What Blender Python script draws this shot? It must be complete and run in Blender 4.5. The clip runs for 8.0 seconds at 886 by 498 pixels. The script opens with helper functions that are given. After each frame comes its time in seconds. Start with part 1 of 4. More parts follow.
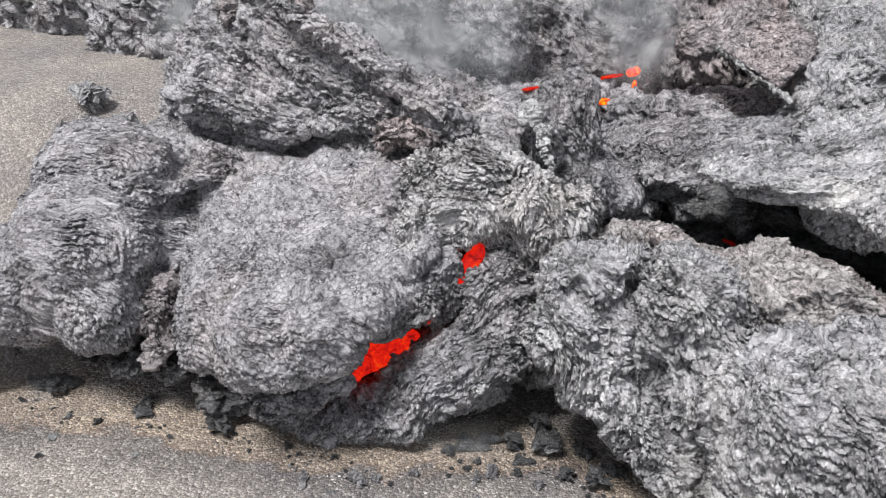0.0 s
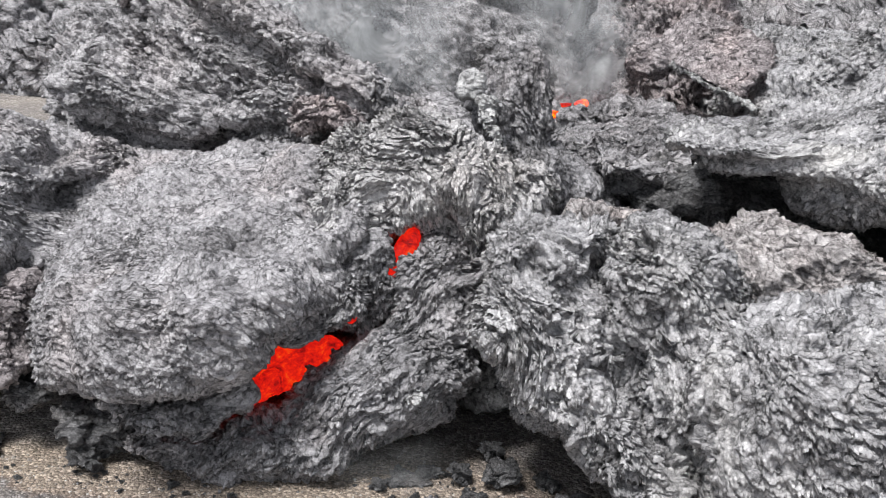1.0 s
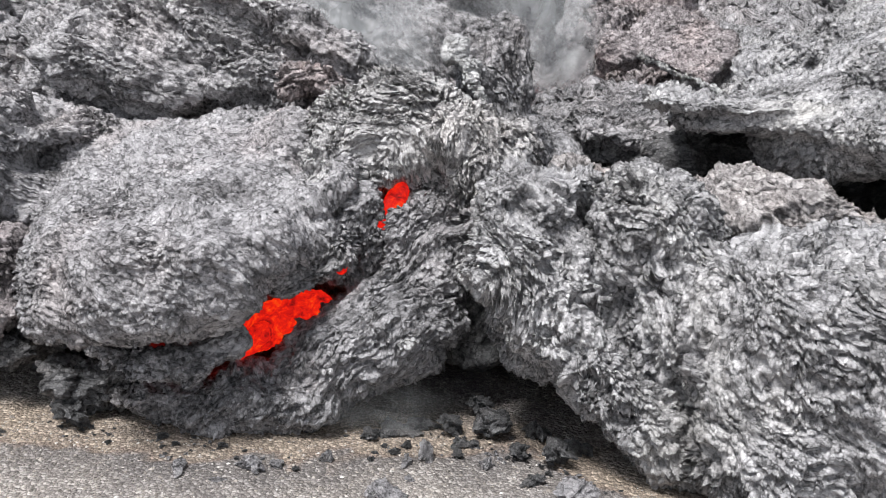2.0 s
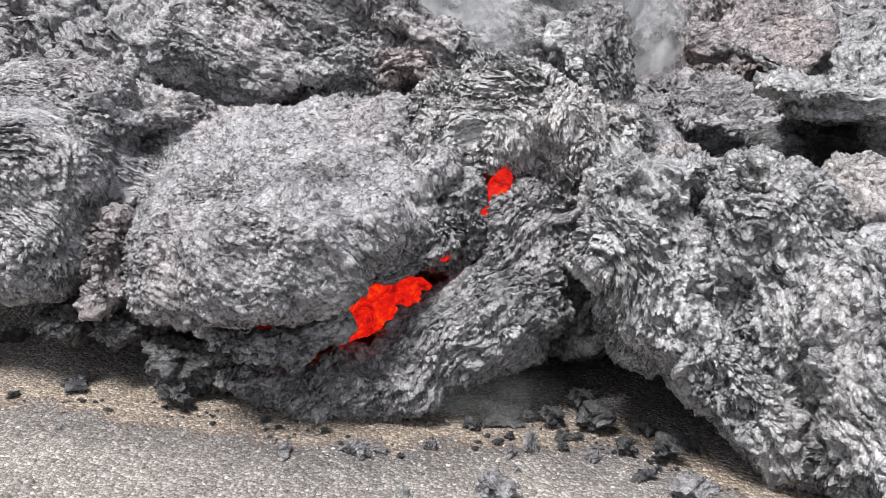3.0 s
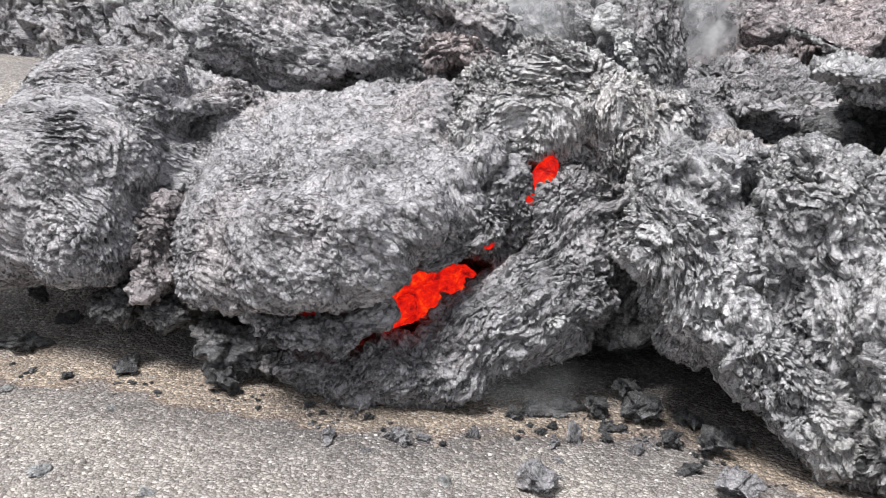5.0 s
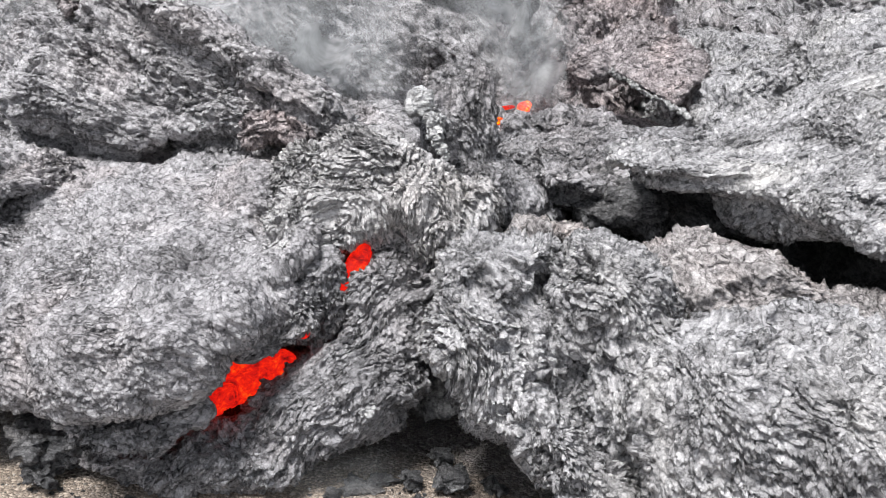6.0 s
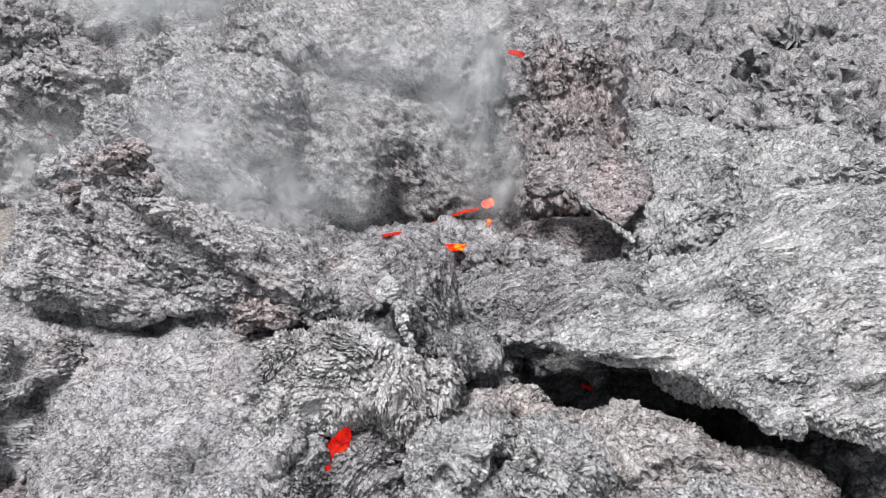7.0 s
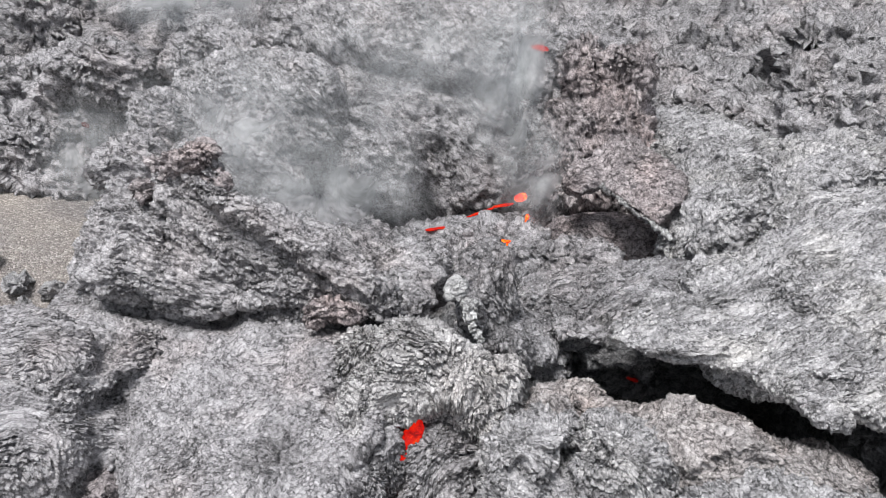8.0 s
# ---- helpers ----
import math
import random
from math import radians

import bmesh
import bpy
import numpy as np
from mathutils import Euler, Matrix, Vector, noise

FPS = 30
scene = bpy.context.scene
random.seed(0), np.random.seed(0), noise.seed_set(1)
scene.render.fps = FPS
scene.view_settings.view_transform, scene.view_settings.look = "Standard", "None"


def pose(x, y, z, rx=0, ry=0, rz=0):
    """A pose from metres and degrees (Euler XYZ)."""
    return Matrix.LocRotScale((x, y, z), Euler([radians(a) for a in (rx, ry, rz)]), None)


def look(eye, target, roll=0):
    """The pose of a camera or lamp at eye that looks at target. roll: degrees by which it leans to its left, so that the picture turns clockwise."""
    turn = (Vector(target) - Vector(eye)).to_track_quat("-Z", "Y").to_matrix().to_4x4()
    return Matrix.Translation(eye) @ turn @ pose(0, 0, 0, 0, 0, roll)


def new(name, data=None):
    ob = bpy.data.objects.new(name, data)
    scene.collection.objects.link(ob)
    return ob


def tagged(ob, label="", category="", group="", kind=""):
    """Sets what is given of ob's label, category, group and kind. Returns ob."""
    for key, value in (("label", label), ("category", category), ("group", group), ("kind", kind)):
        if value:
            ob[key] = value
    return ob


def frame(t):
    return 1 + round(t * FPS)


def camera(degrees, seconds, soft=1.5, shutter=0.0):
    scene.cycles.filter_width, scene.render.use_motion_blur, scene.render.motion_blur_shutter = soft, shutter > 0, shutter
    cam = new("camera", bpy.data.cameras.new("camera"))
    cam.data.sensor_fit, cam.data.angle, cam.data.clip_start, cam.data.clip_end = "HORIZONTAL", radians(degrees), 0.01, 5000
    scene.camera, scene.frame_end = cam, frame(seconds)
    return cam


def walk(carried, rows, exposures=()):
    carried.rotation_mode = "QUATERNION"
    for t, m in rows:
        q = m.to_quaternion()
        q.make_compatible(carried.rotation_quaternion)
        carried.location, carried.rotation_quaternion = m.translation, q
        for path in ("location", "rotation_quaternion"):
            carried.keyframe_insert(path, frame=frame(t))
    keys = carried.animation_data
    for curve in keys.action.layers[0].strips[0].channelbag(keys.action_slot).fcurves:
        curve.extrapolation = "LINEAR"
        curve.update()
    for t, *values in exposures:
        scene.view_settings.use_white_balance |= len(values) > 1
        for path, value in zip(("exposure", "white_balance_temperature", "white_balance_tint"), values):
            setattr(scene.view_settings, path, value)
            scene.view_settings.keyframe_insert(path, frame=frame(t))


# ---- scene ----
cam = camera(56.3, 8.0, soft=0.5)
ROWS = [
    (0.0, -0.038, -0.011, 3.781, 63.03, -2.89, -0.31),
    (0.5, 0.020, 0.419, 3.253, 66.01, -2.85, -3.02),
    (1.0, 0.132, 0.507, 2.602, 72.40, -3.56, -3.98),
    (1.2, 0.134, 0.493, 2.421, 73.73, -3.99, -5.56),
    (2.3, -0.111, 0.276, 2.118, 75.61, -3.89, -6.92),
    (2.5, -0.160, 0.286, 2.111, 75.53, -3.78, -6.01),
    (3.0, -0.313, 0.389, 2.007, 75.51, -3.94, -3.40),
    (3.5, -0.438, 0.385, 1.964, 75.02, -3.59, 0.63),
    (4.0, -0.429, 0.375, 1.998, 74.47, -3.55, 1.49),
    (4.2, -0.402, 0.388, 2.012, 74.37, -3.45, 1.55),
    (5.3, -0.219, 0.419, 2.063, 73.86, -3.63, -1.48),
    (5.5, -0.146, 0.413, 2.124, 73.55, -3.77, -2.78),
    (6.0, 0.067, 0.433, 2.849, 71.15, -4.48, -7.87),
    (6.1, 0.080, 0.429, 3.063, 71.75, -4.51, -8.91),
    (6.2, 0.082, 0.416, 3.316, 71.48, -4.40, -9.68),
    (6.4, 0.053, 0.411, 3.750, 70.18, -4.16, -10.35),
    (6.5, 0.040, 0.397, 3.943, 69.77, -3.99, -10.34),
    (7.0, 0.053, 0.270, 4.538, 67.75, -3.05, -9.64),
    (7.5, -0.066, 0.120, 4.648, 66.31, -2.92, -7.69),
    (8.0, -0.647, 0.219, 4.743, 66.32, -4.27, -11.02),
]
walk(cam, [(t, pose(x, y, z, rx, ry, rz)) for t, x, y, z, rx, ry, rz in ROWS], exposures=[(0.0, -0.22, 6380, 10.5), (1.0, -0.15, 6380, 10.5), (2.5, -0.02, 6380, 10.5), (5.5, 0.03, 6380, 10.5), (6.5, -0.02, 6380, 10.5), (7.2, -0.14, 6380, 10.5), (8.0, -0.18, 6380, 10.5)])

# ---- overcast daylight ----
world = bpy.data.worlds.new("overcast_sky")
scene.world = world
world.use_nodes = True
wn, wl = world.node_tree.nodes, world.node_tree.links
sky = wn.new("ShaderNodeTexSky")
sky.sky_type, sky.sun_disc = "NISHITA", False
sky.sun_elevation, sky.sun_rotation = radians(65), radians(228)
grey = wn.new("ShaderNodeMix")
grey.data_type = "RGBA"
grey.inputs["Factor"].default_value = 0.75
grey.inputs["B"].default_value = (7.0, 7.1, 7.3, 1)
wl.new(sky.outputs["Color"], grey.inputs["A"])
wl.new(grey.outputs["Result"], wn["Background"].inputs["Color"])
wn["Background"].inputs["Strength"].default_value = 0.115

sun_data = bpy.data.lights.new("veiled_sun", "SUN")
sun_data.energy, sun_data.angle, sun_data.color = 5.3, radians(18), (1.0, 0.985, 0.965)
sun = new("veiled_sun", sun_data)
sun.matrix_world = look((0, 0, 20), (6.8, 6.2, 0))


# ---- noise on arrays of points ----
rng = np.random.default_rng(7)
PERM = np.concatenate([rng.permutation(256)] * 3)
GRAD = rng.normal(size=(256, 3))
GRAD /= np.linalg.norm(GRAD, axis=1)[:, None]


def perlin(p):
    """Gradient noise in about -1..1 at the rows of p."""
    i = np.floor(p).astype(np.int64)
    f = p - i
    w = f * f * f * (f * (f * 6 - 15) + 10)
    i &= 255
    total = np.zeros(len(p))
    for dx in (0, 1):
        a = PERM[i[:, 0] + dx]
        wx = w[:, 0] if dx else 1 - w[:, 0]
        for dy in (0, 1):
            b = PERM[a + i[:, 1] + dy]
            wy = w[:, 1] if dy else 1 - w[:, 1]
            for dz in (0, 1):
                g = GRAD[PERM[b + i[:, 2] + dz]]
                wz = w[:, 2] if dz else 1 - w[:, 2]
                dot = g[:, 0] * (f[:, 0] - dx) + g[:, 1] * (f[:, 1] - dy) + g[:, 2] * (f[:, 2] - dz)
                total += wx * wy * wz * dot
    return total * 1.6


def fbm(p, octaves=3, gain=0.5):
    total, amp = np.zeros(len(p)), 1.0
    for k in range(octaves):
        total += amp * perlin(p * 2.03**k + 17.3 * k)
        amp *= gain
    return total


def turn(rx, ry, rz):
    return np.array(Euler([radians(a) for a in (rx, ry, rz)]).to_matrix())


# ---- materials ----
def nodes(name):
    m = bpy.data.materials.new(name)
    m.use_nodes = True
    return m, m.node_tree.nodes, m.node_tree.links, m.node_tree.nodes["Principled BSDF"]


def ramp(n, stops):
    r = n.new("ShaderNodeValToRGB")
    while len(r.color_ramp.elements) < len(stops):
        r.color_ramp.elements.new(0.5)
    for e, (at, c) in zip(r.color_ramp.elements, stops):
        e.position, e.color = at, (*c, 1)
    return r


def noise_tex(n, l, vector, scale, detail=4, rough=0.6, distortion=0.0):
    t = n.new("ShaderNodeTexNoise")
    t.inputs["Scale"].default_value, t.inputs["Detail"].default_value = scale, detail
    t.inputs["Roughness"].default_value, t.inputs["Distortion"].default_value = rough, distortion
    l.new(vector, t.inputs["Vector"])
    return t


def mixed(n, l, mode, factor, a, b):
    x = n.new("ShaderNodeMix")
    x.data_type, x.blend_type = "RGBA", mode
    for key, value in (("Factor", factor), ("A", a), ("B", b)):
        if isinstance(value, (int, float)):
            x.inputs[key].default_value = value
        elif isinstance(value, tuple):
            x.inputs[key].default_value = (*value, 1)
        else:
            l.new(value, x.inputs[key])
    return x.outputs["Result"]


def crust(name, dark, mid, light, stain, stain_amount=0.5, rough=0.6, bump=1.0, shard=1.0):
    """Chilled lava skin: grey glassy crust broken into tilted shards drawn out along the flow, with grit, ash and rusty
    or sulphur stains, and the shade between shards painted in.
    """
    m, n, l, bsdf = nodes(name)
    flow = n.new("ShaderNodeAttribute")
    flow.attribute_name = "flow"
    flow = flow.outputs["Vector"]
    geo = n.new("ShaderNodeTexCoord").outputs["Object"]

    def node(op, *values):
        t = n.new("ShaderNodeMath")
        t.operation = op
        for k, v in enumerate(values):
            if isinstance(v, (int, float)):
                t.inputs[k].default_value = v
            else:
                l.new(v, t.inputs[k])
        return t.outputs[0]

    def vector(op, *values):
        t = n.new("ShaderNodeVectorMath")
        t.operation = op
        for k, v in enumerate(values):
            if isinstance(v, (int, float)):
                t.inputs["Scale"].default_value = v
            elif isinstance(v, tuple):
                t.inputs[k].default_value = v
            else:
                l.new(v, t.inputs[k])
        return t

    def shoved(place, scale, amount):
        """The place pushed about by noise, which makes straight edges ragged."""
        push = noise_tex(n, l, place, scale, 3, 0.65)
        away = vector("SUBTRACT", push.outputs["Color"], (0.5, 0.5, 0.5)).outputs[0]
        return vector("ADD", place, vector("SCALE", away, amount).outputs[0]).outputs[0]

    def shards(place, scale, fall, tilt=1.0):
        """Height and tone of broken flakes, each tilted its own way."""
        v = n.new("ShaderNodeTexVoronoi")
        v.inputs["Scale"].default_value = scale
        l.new(place, v.inputs["Vector"])
        out = vector("SCALE", vector("SUBTRACT", place, v.outputs["Position"]).outputs[0], scale).outputs[0]
        lean = vector("ADD", vector("SUBTRACT", v.outputs["Color"], (0.5, 0.5, 0.5)).outputs[0], vector("SCALE", fall, 0.55).outputs[0]).outputs[0]
        slope = vector("DOT_PRODUCT", out, lean).outputs["Value"]
        own = n.new("ShaderNodeSeparateColor")
        l.new(v.outputs["Color"], own.inputs[0])
        rim = n.new("ShaderNodeTexVoronoi")
        rim.feature = "DISTANCE_TO_EDGE"
        rim.inputs["Scale"].default_value = scale
        l.new(place, rim.inputs["Vector"])
        seam = n.new("ShaderNodeMapRange")
        seam.inputs["From Max"].default_value = 0.10
        l.new(rim.outputs["Distance"], seam.inputs["Value"])
        seam = node("MAXIMUM", seam.outputs["Result"], node("MULTIPLY_ADD", own.outputs[2], 1.1, -0.1))
        return node("ADD", node("ADD", node("MULTIPLY", slope, 1.5 * tilt), node("MULTIPLY", own.outputs[0], 0.7)), node("MULTIPLY", seam, 0.5)), own.outputs[1], seam

    drop = n.new("ShaderNodeAttribute")
    drop.attribute_name = "fall"
    drop = drop.outputs["Vector"]
    wide, wide_tone, wide_seam = shards(shoved(flow, 14.0, 0.05), 8.0 * shard, drop)
    mid_, mid_tone, mid_seam = shards(shoved(flow, 36.0, 0.018), 22.0 * shard, drop)
    thin, thin_tone, thin_seam = shards(shoved(geo, 90.0, 0.007), 62.0, (0.0, -0.45, -0.89))
    grit = noise_tex(n, l, geo, 150, 3, 0.75)
    patch = noise_tex(n, l, geo, 1.3, 4, 0.6)
    dust = noise_tex(n, l, geo, 2.6, 6, 0.66, 0.4)

    tone = node("ADD", node("ADD", node("MULTIPLY", wide_tone, 0.14), node("MULTIPLY", mid_tone, 0.22)), node("ADD", node("MULTIPLY", thin_tone, 0.26), node("MULTIPLY", grit.outputs["Fac"], 0.38)))
    colour = ramp(n, [(0.30, dark), (0.46, mid), (0.57, tuple(0.62 * a + 0.38 * b for a, b in zip(mid, light))), (0.70, light)])
    l.new(tone, colour.inputs["Fac"])
    # Darkens the colour at flake edges, in place of shade in the fine crevices.
    gap_shade = node("MULTIPLY", node("MULTIPLY_ADD", mid_seam, 0.35, 0.65), node("MULTIPLY", node("MULTIPLY_ADD", thin_seam, 0.3, 0.7), node("MULTIPLY_ADD", wide_seam, 0.4, 0.6)))
    gap_shaded = mixed(n, l, "MULTIPLY", 1.0, colour.outputs["Color"], gap_shade)
    dusted = ramp(n, [(0.32, (0.66, 0.65, 0.655)), (0.5, (1.0, 0.99, 1.0)), (0.68, (1.28, 1.27, 1.275))])
    l.new(dust.outputs["Fac"], dusted.inputs["Fac"])
    toned = mixed(n, l, "MULTIPLY", 0.85, gap_shaded, dusted.outputs["Color"])
    st = ramp(n, [(0.48, (0, 0, 0)), (0.68, (stain_amount,) * 3)])
    l.new(patch.outputs["Fac"], st.inputs["Fac"])
    l.new(mixed(n, l, "MIX", st.outputs["Color"], toned, mixed(n, l, "MULTIPLY", 1.0, toned, stain)), bsdf.inputs["Base Color"])
    rr = ramp(n, [(0.3, (min(1.0, rough + 0.2),) * 3), (0.7, (rough - 0.1,) * 3)])
    l.new(tone, rr.inputs["Fac"])
    l.new(rr.outputs["Color"], bsdf.inputs["Roughness"])
    rough_here = n.new("ShaderNodeAttribute")
    rough_here.attribute_name = "torn"
    wide, mid_ = node("MULTIPLY", wide, rough_here.outputs["Fac"]), node("MULTIPLY", mid_, rough_here.outputs["Fac"])
    last = None
    for value, distance in ((wide, 0.018), (mid_, 0.011), (thin, 0.0045), (grit.outputs["Fac"], 0.0025)):
        bp = n.new("ShaderNodeBump")
        bp.inputs["Distance"].default_value, bp.inputs["Strength"].default_value = distance * bump, 1.0
        l.new(value, bp.inputs["Height"])
        if last:
            l.new(last.outputs["Normal"], bp.inputs["Normal"])
        last = bp
    l.new(last.outputs["Normal"], bsdf.inputs["Normal"])
    return m


GREY = crust("grey_lava_skin", (0.13, 0.127, 0.13), (0.385, 0.374, 0.381), (0.56, 0.55, 0.557), (0.93, 0.83, 0.79))
SILVER = crust("silver_lava_skin", (0.13, 0.129, 0.131), (0.405, 0.399, 0.403), (0.64, 0.632, 0.634), (0.93, 0.91, 0.83), 0.5, 0.5, 1.15, 0.8)
ASH = crust("ash_grey_lava", (0.11, 0.108, 0.11), (0.345, 0.335, 0.34), (0.58, 0.57, 0.575), (0.93, 0.84, 0.81), 0.5, 0.65)
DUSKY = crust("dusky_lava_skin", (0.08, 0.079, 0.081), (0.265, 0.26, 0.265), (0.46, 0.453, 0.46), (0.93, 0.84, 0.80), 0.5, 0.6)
BROWN = crust("purple_brown_lava", (0.10, 0.088, 0.089), (0.31, 0.276, 0.276), (0.56, 0.515, 0.51), (0.95, 0.82, 0.77), 0.6, 0.7)
PEARL = crust("pearl_lava_skin", (0.14, 0.137, 0.136), (0.50, 0.488, 0.482), (0.74, 0.726, 0.717), (0.95, 0.88, 0.83), 0.4, 0.5, 1.15, 0.8)
WARM = crust("warm_grey_lava", (0.11, 0.10, 0.098), (0.36, 0.335, 0.325), (0.60, 0.572, 0.556), (0.93, 0.80, 0.74), 0.6, 0.65)
PALE = crust("pale_flake", (0.26, 0.26, 0.26), (0.50, 0.50, 0.49), (0.74, 0.74, 0.73), (0.85, 0.84, 0.78), 0.3, 0.5, 1.0)
# Dark clinker's own colour; on cave fill and toe it also paints in shade.
DARK = crust("dark_clinker_and_shade", (0.03, 0.03, 0.031), (0.10, 0.10, 0.102), (0.24, 0.24, 0.24), (0.95, 0.8, 0.7), 0.4, 0.65)


def molten(name, strength, heat=1.0):
    """Incandescent lava: orange-red with darker chilled streaks."""
    m, n, l, bsdf = nodes(name)
    geo = n.new("ShaderNodeTexCoord").outputs["Object"]
    t = noise_tex(n, l, geo, 15, 6, 0.7, 0.6)
    c = ramp(n, [(0.30, (0.10, 0.004, 0.003)), (0.44, (0.62, 0.008, 0.005)), (0.56, (0.95, 0.02 * heat, 0.004)), (0.70, (1.0, 0.16 * min(heat, 3.5), 0.01))])
    l.new(t.outputs["Fac"], c.inputs["Fac"])
    bsdf.inputs["Base Color"].default_value = (0.03, 0.01, 0.01, 1)
    bsdf.inputs["Specular IOR Level"].default_value, bsdf.inputs["Roughness"].default_value = 0.0, 1.0
    l.new(c.outputs["Color"], bsdf.inputs["Emission Color"])
    bsdf.inputs["Emission Strength"].default_value = strength
    return m


MOLTEN = molten("molten_lava", 1.0)
BLAZE = molten("blazing_lava", 2.2, 6.0)
EMBER = molten("dim_ember", 0.08)


def sand_material():
    m, n, l, bsdf = nodes("volcanic_sand")
    geo = n.new("ShaderNodeTexCoord").outputs["Object"]
    vor = n.new("ShaderNodeTexVoronoi")
    vor.inputs["Scale"].default_value = 46
    shove = noise_tex(n, l, geo, 40, 3, 0.6)
    pushed = n.new("ShaderNodeVectorMath")
    pushed.operation = "MULTIPLY_ADD"
    pushed.inputs[1].default_value = (0.03, 0.03, 0.03)
    l.new(shove.outputs["Color"], pushed.inputs[0])
    l.new(geo, pushed.inputs[2])
    l.new(pushed.outputs["Vector"], vor.inputs["Vector"])
    joint = n.new("ShaderNodeTexVoronoi")
    joint.feature = "DISTANCE_TO_EDGE"
    joint.inputs["Scale"].default_value = 46
    l.new(pushed.outputs["Vector"], joint.inputs["Vector"])
    gap = ramp(n, [(0.0, (0.34, 0.33, 0.32)), (0.07, (0.8, 0.79, 0.78)), (0.16, (1.05, 1.05, 1.05))])
    l.new(joint.outputs["Distance"], gap.inputs["Fac"])
    fine = noise_tex(n, l, geo, 140, 3, 0.7)
    broad = noise_tex(n, l, geo, 0.8, 5, 0.6)
    tone = ramp(n, [(0.0, (0.25, 0.228, 0.213)), (0.5, (0.40, 0.368, 0.343)), (1.0, (0.66, 0.62, 0.585))])
    l.new(vor.outputs["Color"], tone.inputs["Fac"])
    spread = ramp(n, [(0.35, (0.72, 0.72, 0.74)), (0.65, (1.1, 1.08, 1.04))])
    l.new(broad.outputs["Fac"], spread.inputs["Fac"])
    burnt = n.new("ShaderNodeAttribute")
    burnt.attribute_name = "burnt"
    scorch = ramp(n, [(0.10, (1, 0.99, 0.98)), (0.30, (1.0, 0.90, 0.78)), (0.47, (1.02, 0.92, 0.80)), (0.52, (0.72, 0.62, 0.55)), (0.57, (0.58, 0.58, 0.60)), (0.70, (0.72, 0.72, 0.73)), (0.92, (1.05, 1.05, 1.05))])
    l.new(burnt.outputs["Fac"], scorch.inputs["Fac"])
    sanded = mixed(n, l, "MULTIPLY", 1.0, mixed(n, l, "MULTIPLY", 1.0, tone.outputs["Color"], gap.outputs["Color"]), spread.outputs["Color"])
    l.new(mixed(n, l, "MULTIPLY", 1.0, sanded, scorch.outputs["Color"]), bsdf.inputs["Base Color"])
    bsdf.inputs["Roughness"].default_value = 0.9
    b1, b2 = n.new("ShaderNodeBump"), n.new("ShaderNodeBump")
    b1.inputs["Distance"].default_value, b1.inputs["Strength"].default_value, b1.invert = 0.022, 1.0, True
    b2.inputs["Distance"].default_value, b2.inputs["Strength"].default_value = 0.004, 0.7
    l.new(vor.outputs["Distance"], b1.inputs["Height"])
    l.new(fine.outputs["Fac"], b2.inputs["Height"])
    l.new(b1.outputs["Normal"], b2.inputs["Normal"])
    l.new(b2.outputs["Normal"], bsdf.inputs["Normal"])
    return m


SAND = sand_material()


# ---- builders ----
def ground_height(x, y):
    """The sand is level in front and banks up behind the flow, most of all at its flank."""
    bank = np.clip((y - 5.0) / 3.6, 0, 1)
    side = np.clip((0.2 - x) / 1.8, 0, 1)
    bank = bank * side * side * (3 - 2 * side)
    return 1.2 * bank * bank * (3 - 2 * bank) + 0.012 * np.sin(1.7 * x + 0.6 * y) * np.cos(1.1 * y)


def add_blob(bm, c, r, e=(0, 0, 0), square=1.0):
    """One closed rounded form: an ellipsoid, or with square below 1 a rounded block."""
    made = bmesh.ops.create_uvsphere(bm, u_segments=28, v_segments=18, radius=1.0)["verts"]
    m = Matrix.LocRotScale(c, Euler([radians(a) for a in e]), r)
    for v in made:
        v.co = m @ Vector([math.copysign(abs(k) ** square, k) for k in v.co])


def from_blobs(blobs, voxel, smooth=4):
    """Points, faces and normals of the union of the blobs, as one skin."""
    bm = bmesh.new()
    for b in blobs:
        add_blob(bm, *b)
    me = bpy.data.meshes.new("core")
    bm.to_mesh(me)
    bm.free()
    ob = new("core", me)
    mod = ob.modifiers.new("skin", "REMESH")
    mod.mode, mod.voxel_size = "VOXEL", voxel
    if smooth:
        sm = ob.modifiers.new("soften", "SMOOTH")
        sm.factor, sm.iterations = 0.5, smooth
    skin = bpy.data.meshes.new_from_object(ob.evaluated_get(bpy.context.evaluated_depsgraph_get()))
    bpy.data.objects.remove(ob)
    bpy.data.meshes.remove(me)
    return skin


def put_points(me, p):
    me.vertices.foreach_set("co", p.astype(np.float32).ravel())
    me.update()


def points(me):
    p = np.empty(len(me.vertices) * 3, np.float32)
    me.vertices.foreach_get("co", p)
    return p.reshape(-1, 3).astype(float)


def normals(me):
    p = np.empty(len(me.vertices) * 3, np.float32)
    me.vertex_normals.foreach_get("vector", p)
    return p.reshape(-1, 3).astype(float)


def saw(s, share=0.82):
    """A slow rise and a quick drop for every whole step of s, between -0.5 and 0.5."""
    part = s - np.floor(s)
    return np.where(part < share, part / share, (1 - part) / (1 - share)) - 0.5


